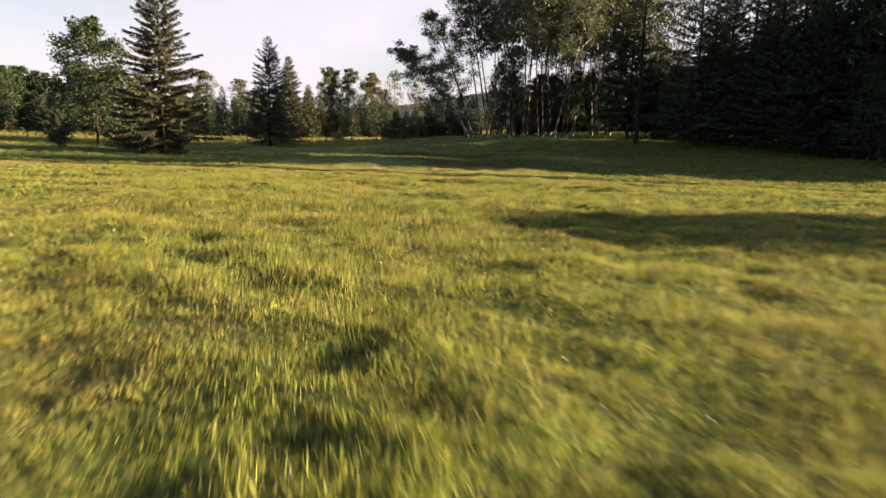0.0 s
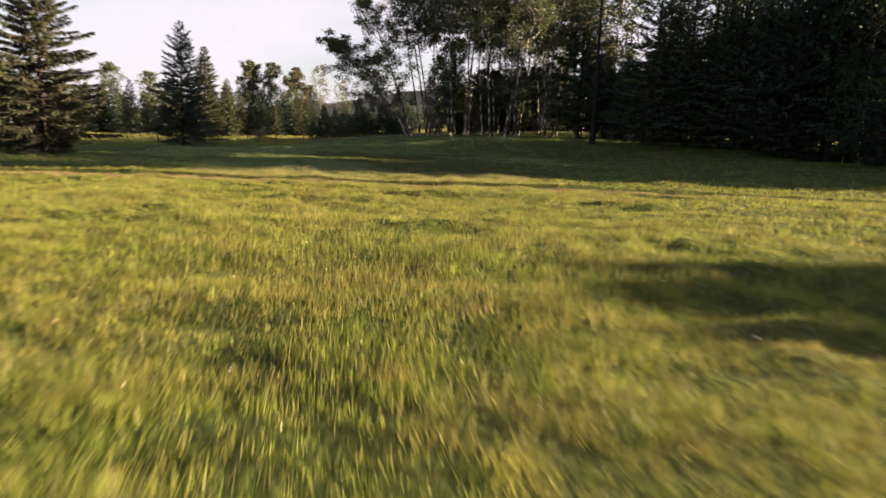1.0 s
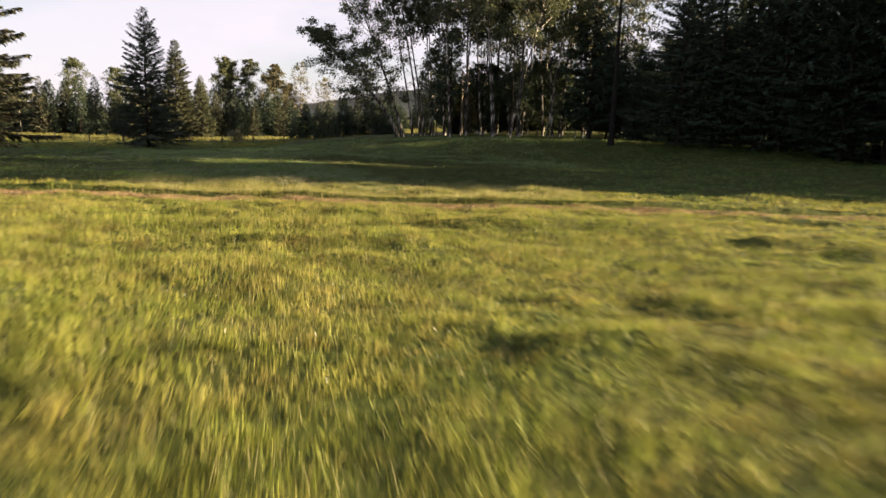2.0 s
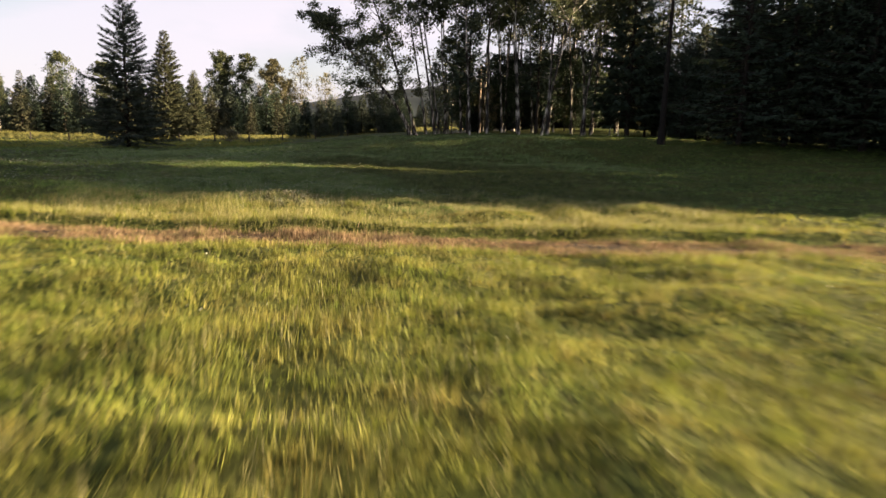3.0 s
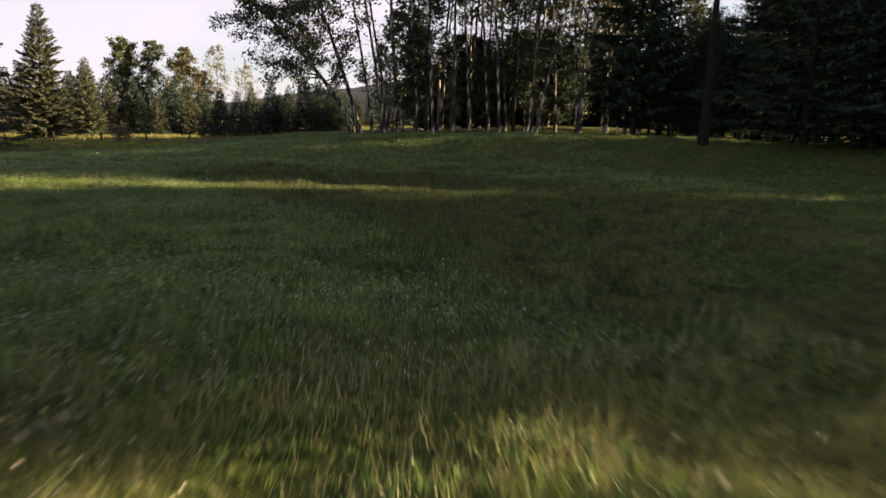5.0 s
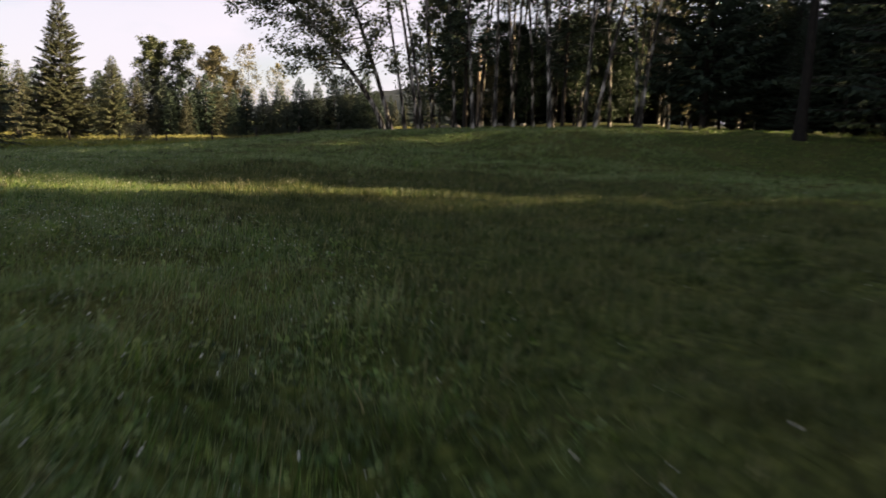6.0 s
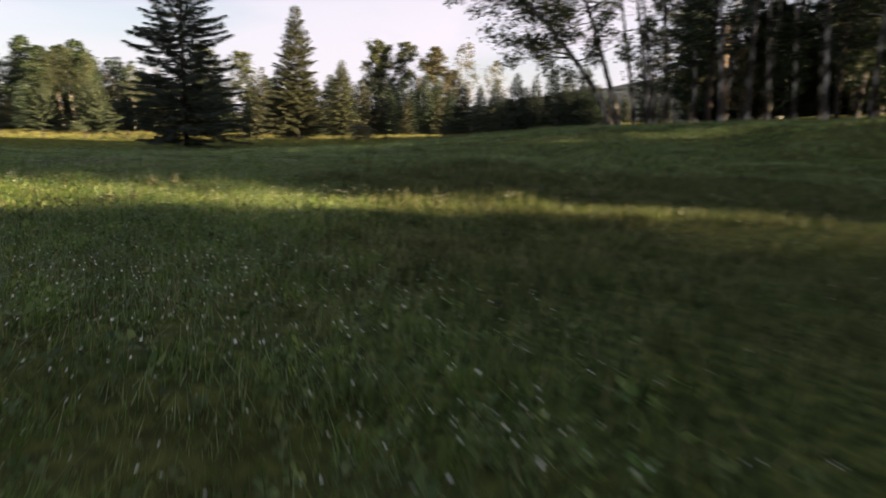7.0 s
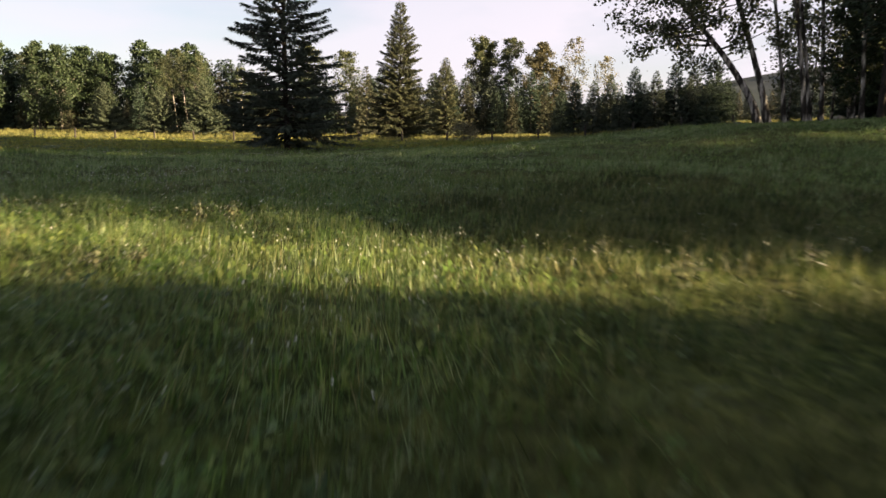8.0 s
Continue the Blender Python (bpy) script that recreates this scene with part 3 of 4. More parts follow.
# --- the dark wood: its edge tree by tree, its depth as one mass ---
def mass(name, trees, label):
    """Many trees nobody could count, joined into one mesh."""
    vs, fs, mi, mats, k = [], [], [], [], 0
    for kind, n, x, y, sc in trees:
        a = rnd.uniform(0, 6.283)
        rot = np.array([[math.cos(a), -math.sin(a), 0], [math.sin(a), math.cos(a), 0], [0, 0, 1]]) * sc
        for me in KINDS[kind][n]:
            co, ix = np.empty(len(me.vertices) * 3, np.float32), np.empty(len(me.loops), np.int32)
            me.vertices.foreach_get("co", co)
            me.loops.foreach_get("vertex_index", ix)
            vs.append(co.reshape(-1, 3) @ rot.T + np.array([x, y, at_ground(x, y)]))
            fs.append(ix.reshape(-1, 4) + k)
            k += len(me.vertices)
            if me.materials[0] not in mats:
                mats.append(me.materials[0])
            mi.append(np.full(len(ix) // 4, mats.index(me.materials[0]), np.int32))
    me = mesh_from(name, np.concatenate(vs), np.concatenate(fs), mats[0])
    for m in mats[1:]:
        me.materials.append(m)
    me.polygons.foreach_set("material_index", np.concatenate(mi))
    return tagged(new(name, me), label, "wood", kind="stuff")


LANE, LANE_HALF = 75.1, 4.8             # a gap in the wood that lets a strip of sun onto the meadow


def sunny(x, y):
    c = y + SUN_SLOPE * x
    return abs(c - LANE) < LANE_HALF or abs(c - 99.2) < 2.7 or 117.0 < c < 123.2 or 124.4 < c < 132.0


def skyward(x, y, sc):
    """Keeps trees low where the sky shows past the old bare conifer."""
    return min(sc, 0.6 if y < 106 else 0.78) if 0.44 * (y - 95.5) - 4.0 < x - 23.9 < 0.61 * (y - 95.5) + 4.8 and y > 96.5 else sc


def edge_x(y):
    return np.interp(y, [45, 55, 70, 86, 93, 98.5, 107, 125, 160], [42, 40, 41, 41, 35, 27, 31, 38, 48])


RIM = np.array([(40, 56.0), (41.5, 71), (41, 84), (35, 92), (27, 97.5), (30, 105), (36, 116)], float)
run = np.r_[0, np.cumsum(np.hypot(*np.diff(RIM, axis=0).T))]
d = 0.0
rnd = random.Random(7)
while d < run[-1]:
    bx_, by_ = np.interp(d, run, RIM[:, 0]), np.interp(d, run, RIM[:, 1])
    for row in range(3 if by_ < 90 else 2):
        x, yy = bx_ + row * 2.8 + rnd.uniform(-0.9, 0.9), by_ + (row * 2.8 * 0.6 if by_ > 90 else 0) + rnd.uniform(-0.9, 0.9)
        if not sunny(x, yy):
            k = rnd.choice((0, 2, 2, 4)) if row == 0 and x > 24.5 else rnd.choice((3, 4, 5, 5))
            plant("deep_spruce" if row else "edge_spruce" if x > 24.5 else "spruce", rnd.randrange(2) if row or x > 24.5 else k, x, yy, skyward(x, yy, rnd.uniform(1.1, 1.3) if yy < 66 else rnd.uniform(1.7, 2.0) if row and abs(yy + SUN_SLOPE * x - LANE) > 7.5 else rnd.uniform(1.25, 1.6)), "dark dense spruce at the edge of the wood", "spruce wood")
    d += rnd.uniform(3.2, 4.2)
for k in range(26):
    x, yy = rnd.uniform(30, 52), rnd.uniform(103, 117)
    if sunny(x, yy):
        continue
    plant("spruce", rnd.choice((3, 5)), x, yy, skyward(x, yy, rnd.uniform(1.0, 1.3)), "dark spruce crowded between the aspens", "spruce wood")
for k in range(22):
    x, yy = rnd.uniform(28, 64), rnd.uniform(132.5, 139)
    if k % 3:
        plant("far_spruce", rnd.randrange(2), x, yy, skyward(x, yy, rnd.uniform(0.9, 1.35)), "spruce in the sun behind the aspens", "spruce wood")
    else:
        plant("far_aspen", rnd.randrange(3), x, yy, skyward(x, yy, rnd.uniform(0.7, 1.0)), "leafy aspen in the sun behind the grove", "aspen grove")
rnd = random.Random(8)
deep = []
for k in range(520):
    x, yy = rnd.uniform(34, 96), rnd.uniform(55, 131)
    c = yy + SUN_SLOPE * x
    inside = x > edge_x(yy) + 8 and (yy > 112 - 0.25 * (x - 30) or x > 50)
    if c < 58.6 or sunny(x, yy) or not inside or c > 131 or (yy > 103 and rnd.random() < 0.2):
        continue
    tall = skyward(x, yy, rnd.uniform(1.25, 1.7) if c > 69 else rnd.uniform(1.15, 1.35))
    if rnd.random() < 0.15:
        deep.append(("far_aspen", rnd.randrange(2), x, yy, tall * 0.8))
    else:
        deep.append(("hidden_spruce", 0, x, yy, tall))
deep = deep[:125]
for k in range(40):                     # the wood goes on behind the grove
    x = rnd.uniform(40, 100)
    yy = rnd.uniform(133.5, 158)
    deep.append(("far_aspen" if k % 6 == 0 else "far_spruce", k % 2, x, yy, skyward(x, yy, rnd.uniform(1.0, 1.5))))
mass("dark_wood", deep, "dense dark spruce wood shading the meadow")
for x, yy, sc in [(44, 17.4, 0.56), (45.5, 19.3, 0.6), (44.4, 21.2, 0.57)]:
    plant("wood_aspen", 0, x, yy, sc, "round leafy tree standing alone in the meadow", "meadow trees")
for x, yy, sc in [(36.2, 104.5, 1.6), (38.2, 106.2, 1.7)]:
    plant("edge_spruce", 0, x, yy, sc, "dark dense spruce at the edge of the wood", "spruce wood")
# spruces added off to the side only to throw shade on the meadow
for x, yy, sc in [(44, 52.4, 0.7), (56, 72.4, 0.72), (60, 73.4, 0.76), (64, 71.2, 0.8)]:
    plant("spruce", 0, x, yy, sc, "dark spruce added to shade the meadow", "spruce wood")


# these trees are added to shape the shade's edge and the sun strip
tree("aspen_tree", aspen_meshes(84, 16.4, 2.8, 0.72, 5200, 0.36, M_WOOD_LEAF, wander=0.01, girth=0.007, limbs=40, twigs=0, fluff=1.15), 44, 52.3, 0, 1, "aspen with a high round crown, added to shade the meadow", "aspen", "aspen grove")
for x, yy, sc in [(45.5, 54.0, 0.6), (46.5, 55.6, 0.64)]:
    plant("far_aspen", 2, x, yy, sc, "thin leafy aspen added to dapple the sun on the meadow", "aspen grove")
for x, yy, sc in [(47, 67.3, 1.45), (56, 67.2, 1.5), (47.5, 76.8, 1.45), (57, 76.4, 1.5)]:
    plant("spruce", 2, x, yy, sc, "broad dark spruce added to bound the strip of sun", "spruce wood")
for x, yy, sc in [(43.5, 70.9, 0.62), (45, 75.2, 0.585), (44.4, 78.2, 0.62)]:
    plant("wood_aspen", 0, x, yy, sc, "young leafy tree added to trim the strip of sun", "aspen grove")
tree("aspen_tree", aspen_meshes(83, 17.4, 2.9, 0.68, 7000, 0.36, M_WOOD_LEAF, wander=0.01, girth=0.007, limbs=44, twigs=0, fluff=1.15), 43.5, 74.7, 0, 1, "aspen with a high round crown, added to trim the strip of sun", "aspen", "aspen grove")


# --- the far wood behind the fence ---
def far_line(x):
    return np.interp(x, [-260, -140, -65, 10, 60], [120, 182, 203, 230, 240])


SPRUCE_LABEL, ASPEN_LABEL = "dark spruce in the far sunlit wood", "leafy green aspen in the far wood"
x, back = -148.0, []
while x < 46:
    for row in range(4):
        px, py = x + rnd.uniform(-2, 2), float(far_line(x)) + row * 6 + rnd.uniform(-2.5, 2.5)
        left = x < -90
        leafy_here = left and rnd.random() < (0.25, 0.75, 0.6, 0.5)[row]
        tall = rnd.uniform(14.5, 18.5) if leafy_here else rnd.uniform(6.5, 10.5) if row == 0 else rnd.uniform(12, 16.5) if left else rnd.uniform(10, 14.0)
        if x > -24:
            tall = rnd.uniform(5.5, 8.5)
            if row > 1:
                continue
        if leafy_here and row < 2:
            plant("wood_aspen", rnd.randrange(3), px, py, tall / 17, ASPEN_LABEL, "far wood")
        elif row < 2:
            plant("far_spruce", rnd.choice((0, 0, 1, 1, 2)), px, py, tall / 15, SPRUCE_LABEL, "far wood")
        else:
            back.append(("far_aspen", rnd.randrange(2), px, py, tall / 20) if leafy_here else ("hidden_spruce", 1, px, py, tall / 15))
    x += rnd.uniform(2.9, 3.9)
mass("far_wood", back, "mixed spruce and aspen wood beyond the pasture")
for x, yy, h in [(-99, 177, 8.8), (-87.5, 177, 8.6), (-79, 178, 9.6)]:
    plant("broad_spruce", 0, x, yy, h / 15, "grey-green spruce standing before the far wood", "far wood")
for x, yy, h, k in [(-53.5, 190, 12.6, 1), (-63, 192, 13.5, 0), (-68, 196, 14.0, 0), (-74, 190, 13.0, 1), (-36.8, 226, 13.4, 0), (-31.5, 227, 13.8, 0), (-45, 222, 12.0, 1), (-22.5, 224, 10.5, 0)]:
    plant("far_spruce", k, x, yy, h / 15, "pointed spruce standing before the far wood", "far wood")
# pale bare trunks in the wood
for x, yy, h in [(-88.5, 183, 14.5), (-86.8, 184, 15.0), (-90.2, 183, 13.5), (-84.6, 184, 14.0), (-77.0, 187, 12.0)]:
    plant("aspen", 1, x, yy, h / 22, "thin aspen with a pale bare trunk", "far wood")
# tall aspens that stand above the far wood
for seed, x, yy, h, sp, cl, lv, lf, mt, lb in [
        (130, -40.6, 230, 21.2, 3.3, 0.38, 15000, 0.32, M_ASPEN, "tall aspen with a dense rounded crown above the wood"),
        (131, -34.9, 231, 21.3, 2.5, 0.5, 5200, 0.32, M_ASPEN, "tall aspen with a small high crown"),
        (132, -26.9, 229, 20.0, 3.0, 0.12, 13000, 0.34, M_ASPEN_PALE, "tall aspen with yellowing leaves down to the ground"),
        (133, -20.0, 231, 21.0, 2.6, 0.3, 2300, 0.28, M_ASPEN_PALE, "thin-leaved tall aspen with bare twigs"),
        (134, -13.4, 233, 16.6, 2.6, 0.25, 1900, 0.28, M_ASPEN_PALE, "thin-leaved tall aspen with bare twigs"),
        (135, -23.4, 233, 15.0, 2.8, 0.15, 4200, 0.32, M_ASPEN_PALE, "tall aspen with yellowing leaves down to the ground"),
        (136, -58.0, 191, 15.2, 2.0, 0.35, 3600, 0.3, M_ASPEN, "tall aspen with a small high crown"),
        (137, -71.5, 204, 17.6, 2.4, 0.4, 3800, 0.32, M_ASPEN, "tall aspen with a small high crown")]:
    tree("aspen_tree", aspen_meshes(seed, h, sp, cl, lv, lf, mt, wander=0.025, girth=0.0065, limbs=36, twigs=1, fluff=1.1), x, yy, 0, 1, lb, "aspen", "far wood")

# ======== fence ========
fence = tagged(new("fence"), "old wire fence on weathered grey wooden posts", "fence")
pv, pf = tube([(0, 0, -0.3), (0, 0, 0.6), (0.01, 0, 1.18), (0.01, 0, 1.2)], [0.12, 0.115, 0.105, 0.03], 8)
POST = mesh_from("post", pv, pf, M_POST, True)
line = [(-115, 136), (-68, 145), (-34, 149), (-10, 153), (8, 153), (40, 148)]
lx, ly = np.array(line).T
fx = np.arange(-112, 38, 5.3)
tops = []
for k, x in enumerate(fx):
    y = float(np.interp(x, lx, ly))
    p = part("post", POST, fence)
    p.matrix_world = pose(x, y, at_ground(x, y), rnd.uniform(-4, 4), rnd.uniform(-4, 4), rnd.uniform(0, 360))
    tops.append((x, y, at_ground(x, y)))
tops = np.array(tops)
for hgt in (0.35, 0.7, 1.05):
    part("wire", mesh_from("wire", *tube(tops + [0, -0.07, hgt], np.full(len(tops), 0.006), 4), M_POST), fence)

# ======== distance: a wooded hill ========
hx, hy = np.meshgrid(np.linspace(-900, 1500, 120), np.linspace(1000, 1900, 46))
hz = 92 * np.exp(-((hx - 330) / 400) ** 2) * np.sin(np.clip((hy - 1000) / 900, 0, 1) * np.pi) ** 0.8 + 8 * lattice(hx / 22, hy / 22, 9) + 14 * lattice(hx / 160, hy / 160, 4)
hi_, hj = np.meshgrid(np.arange(45), np.arange(119), indexing="ij")
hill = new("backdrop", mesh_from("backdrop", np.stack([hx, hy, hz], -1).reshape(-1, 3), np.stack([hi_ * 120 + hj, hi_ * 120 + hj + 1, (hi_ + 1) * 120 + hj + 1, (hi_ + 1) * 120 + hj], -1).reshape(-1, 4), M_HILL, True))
tagged(hill, "far wooded hill, tinted blue as by distance haze", "hill", kind="structure")


# ======== grass ========
def blades(seed, count, x0, x1, y0, y1, tall, wide, clump, accept=None):
    """Bent tapering blades standing in tufts on the ground."""
    r = np.random.default_rng(seed)
    n = count // clump
    cx, cy = r.uniform(x0, x1, n), r.uniform(y0, y1, n)
    if accept is not None:
        ok = accept(cx, cy, r)
        cx, cy = cx[ok], cy[ok]
        n = len(cx)
    vig = 0.5 + 0.9 * lattice(cx / 1.1, cy / 1.0, 15) * (0.5 + lattice(cx / 6, cy / 5, 16))
    bx = np.repeat(cx, clump) + r.normal(0, 0.055 + wide, n * clump)
    by = np.repeat(cy, clump) + r.normal(0, 0.055 + wide, n * clump)
    h = tall * np.repeat(vig, clump) * r.uniform(0.55, 1.25, n * clump)
    a = r.uniform(0, 6.283, n * clump)
    tilt = np.abs(r.normal(0.5, 0.4, n * clump))
    lx_, ly_ = np.cos(a) * np.sin(tilt) * h + 0.10 * h, np.sin(a) * np.sin(tilt) * h
    f = a + r.normal(1.57, 0.5, n * clump)
    wx, wy = np.cos(f) * wide * 0.5, np.sin(f) * wide * 0.5
    z = lie(bx, by) - 0.01
    top = np.stack([bx + lx_, by + ly_, z + h * np.cos(tilt)], -1)
    v = np.stack([np.stack([bx - wx, by - wy, z], -1), np.stack([bx + wx, by + wy, z], -1), top], 1).reshape(-1, 3)
    return v, np.arange(n * clump)[:, None] * 3 + np.array([[0, 1, 2]])


def off_track(cx, cy, r):
    d = track_at(cx, cy)
    rag = r.random(len(cx)) * (0.3 + 1.2 * lattice(cx / 1.7, cy / 0.9, 47))
    lim = np.where(d > 0, 1.08 + 0.25 * rag, 0.72 + 0.5 * rag)
    tuft = (lattice(cx / 0.75, cy / 0.45, 48) > 0.66 + 0.22 * ease(-0.5, 0.5, d)) & (r.random(len(cx)) < 0.6)
    return (np.abs(d) > lim * (1 - 0.75 * ease(0, 5, cx))) | tuft


def fine_share(cx, cy):
    """1 where the grass is drawn blade by blade, fading out raggedly to all sides."""
    wob = 5 * (lattice(cx / 2.1, cy / 2.1, 77) - 0.5)
    return ease(-16, -10.5, cx + wob) * (1 - ease(5.5, 11, cx + wob)) * (1 - ease(82, 90, cy + wob)) * ease(3, 7, cy + wob)


def wide_meadow(cx, cy, r):
    return off_track(cx, cy, r) & (r.random(len(cx)) > fine_share(cx, cy)) & (cx < edge_x(cy) + 3)


def on_track(cx, cy, r):
    d = track_at(cx, cy)
    near = 0.3 + 0.7 * ease(-24, -16, cx) * (1 - ease(9, 16, cx))
    return (d > -1.25) & (d < 1.25) & (r.random(len(cx)) < near * (0.12 + 1.25 * lattice(cx / 0.9, cy / 0.4, 44)))


def near_growth(cx, cy, r):
    return off_track(cx, cy, r) & (r.random(len(cx)) < fine_share(cx, cy)) & (cy < 52.6 + 3.4 * lattice(cx / 2.3, cy / 2.3, 61))


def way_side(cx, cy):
    """0 on the flowery side of the meadow, 1 where the grass colour carries added shade."""
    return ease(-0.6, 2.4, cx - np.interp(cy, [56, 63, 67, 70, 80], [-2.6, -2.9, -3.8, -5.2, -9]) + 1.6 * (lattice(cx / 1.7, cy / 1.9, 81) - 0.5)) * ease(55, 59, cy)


def lush_growth(cx, cy, r):
    return (r.random(len(cx)) < fine_share(cx, cy) * (1 - way_side(cx, cy))) & (cy > 52.6 + 3.4 * lattice(cx / 2.3, cy / 2.3, 61))


def dimmed_growth(cx, cy, r):
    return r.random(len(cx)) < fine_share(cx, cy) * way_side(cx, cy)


for nm, seed, count, y0, y1, grow, mt, lb in (("meadow_grass", 1, 640000, 4, 56.2, near_growth, M_GRASS, "short green and yellowing meadow grass in tufts"),
                                              ("lush_grass", 11, 430000, 52.5, 91, lush_growth, M_LUSH, "lush green meadow grass and clover"),
                                              ("short_grass", 15, 380000, 54.5, 91, dimmed_growth, M_DIM_SHORT, "short dark green grass, the right side's shade put into its colour")):
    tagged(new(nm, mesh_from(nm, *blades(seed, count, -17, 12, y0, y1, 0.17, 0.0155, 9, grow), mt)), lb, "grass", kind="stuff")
for nm, seed, count, y0, y1, mt, lb in (("meadow_grass", 2, 400000, 0, 53, M_GRASS, "short green and yellowing meadow grass in tufts"),
                                        ("lush_grass", 12, 250000, 53, 118, M_LUSH, "lush green meadow grass and clover")):
    tagged(new(nm, mesh_from(nm, *blades(seed, count, -48, 44, y0, y1, 0.19, 0.029, 8, wide_meadow), mt)), lb, "grass", kind="stuff")
def flowering(cx, cy, r):
    return (r.random(len(cx)) < (1 - way_side(cx, cy)) * (0.25 + lattice(cx / 1.5, cy / 1.4, 83))) & (r.random(len(cx)) < fine_share(cx, cy))


pale = new("flowering_grass", mesh_from("flowering_grass", *blades(13, 110000, -15, 0, 58.5, 84, 0.23, 0.0075, 4, flowering), M_PALE_GRASS))
tagged(pale, "fine silvery green flowering grass in the lush meadow", "grass", kind="stuff")


def sheen_growth(cx, cy, r):
    return (r.random(len(cx)) < 0.3 + 1.1 * lattice(cx / 2.9, cy / 2.2, 85)) & (r.random(len(cx)) > fine_share(cx, cy))


# pale blades put the sheen of the far shaded grass into colour
sheen = new("flowering_grass", mesh_from("flowering_grass", *blades(17, 110000, -24, 16, 77, 112, 0.22, 0.02, 4, sheen_growth), M_PALE_GRASS))
tagged(sheen, "pale grass blades imitating a sheen on the shaded meadow", "grass", kind="stuff")


def before_fence(cx, cy, r):
    return ((cx < -46) | (cy > 116)) & (cy < np.interp(cx, lx, ly) - 0.4)


rough = new("meadow_grass", mesh_from("meadow_grass", *blades(14, 90000, -100, -14, 78, 150, 0.26, 0.075, 6, before_fence), M_GRASS))
tagged(rough, "rough olive meadow grass before the fence", "grass", kind="stuff")
straw = new("dry_stems", mesh_from("dry_stems", *blades(3, 110000, -14, 9, 4, 88, 0.21, 0.009, 3, off_track), M_STEM))
tagged(straw, "pale dry grass stems standing among green grass", "grass", kind="stuff")
tips = new("dry_stems", mesh_from("dry_stems", *blades(16, 36000, -13, 7, 49.2, 58, 0.27, 0.011, 3, off_track), M_STEM))
tagged(tips, "pale ripe grass stems beside the track", "grass", kind="stuff")
litter = new("dry_grass", mesh_from("dry_grass", *blades(4, 1900000, -46, 40, 40, 56, 0.165, 0.026, 6, on_track), M_DRY))
tagged(litter, "flattened dry grass on the bare track", "grass", kind="stuff")


def clover(seed, count, x0, x1, y0, y1, size=1.0):
    """Small three-part leaves lying at all slants low in the grass."""
    r = np.random.default_rng(seed)
    x, y = r.uniform(x0, x1, count), r.uniform(y0, y1, count)
    ok = (lattice(x / 1.4, y / 1.3, 71) * 1.5 > r.random(count)) & lush_growth(x, y, r)
    c = np.stack([x, y, lie(x, y) + r.uniform(0.03, 0.14, count)], -1)[ok]
    n = len(c)
    v = []
    a0, slant = r.uniform(0, 6.283, n), r.normal(0, 0.45, (n, 2))
    s = size * r.uniform(0.024, 0.042, n)[:, None]
    for k in range(3):
        a = a0 + k * 2.094
        d = np.stack([np.cos(a), np.sin(a), 0.3 + slant[:, 0] * np.cos(a) + slant[:, 1] * np.sin(a)], -1)
        e = np.stack([-np.sin(a), np.cos(a), slant[:, 1] * np.cos(a) - slant[:, 0] * np.sin(a)], -1)
        v += [c, c + d * s * 0.75 + e * s * 0.42, c + d * s, c + d * s * 0.75 - e * s * 0.42]
    v = np.stack(v, 1).reshape(-1, 3)
    return v, np.arange(n * 3)[:, None] * 4 + np.array([[0, 1, 2, 3]])


leaves = new("clover_leaves", mesh_from("clover_leaves", *clover(72, 34000, -13, 8, 55.5, 86), M_LUSH))
tagged(leaves, "low green clover leaves among the meadow grass", "clover", kind="stuff")
herbs = new("meadow_herbs", mesh_from("meadow_herbs", *clover(73, 14000, -13, 4, 60, 84, 1.5), M_LUSH))
tagged(herbs, "broad-leaved green herbs growing through the grass", "herb", kind="stuff")


def beyond_fence(cx, cy, r):
    return (cy > np.interp(cx, lx, ly) + 0.5) & (cy < far_line(cx) + 4)


gold = new("pasture_grass", mesh_from("pasture_grass", *blades(5, 120000, -150, 20, 122, 240, 0.45, 0.09, 8, beyond_fence), M_GOLD))
tagged(gold, "tall golden grass in the pasture beyond the fence", "grass", kind="stuff")

# --- small white flowers among the grass ---
M_PETAL, pn, pl, po = nodes_of("white_petals")
pp, pr = pn.new("ShaderNodeBsdfPrincipled"), ramp_node(pn, [(0.0, (0.38, 0.39, 0.29)), (1.0, (0.64, 0.63, 0.55))])
pg = pn.new("ShaderNodeNewGeometry")
pl.new(pg.outputs["Random Per Island"], pr.inputs["Fac"])
pl.new(pr.outputs["Color"], pp.inputs["Base Color"])
pp.inputs["Roughness"].default_value = 0.7
pl.new(pp.outputs["BSDF"], po.inputs["Surface"])


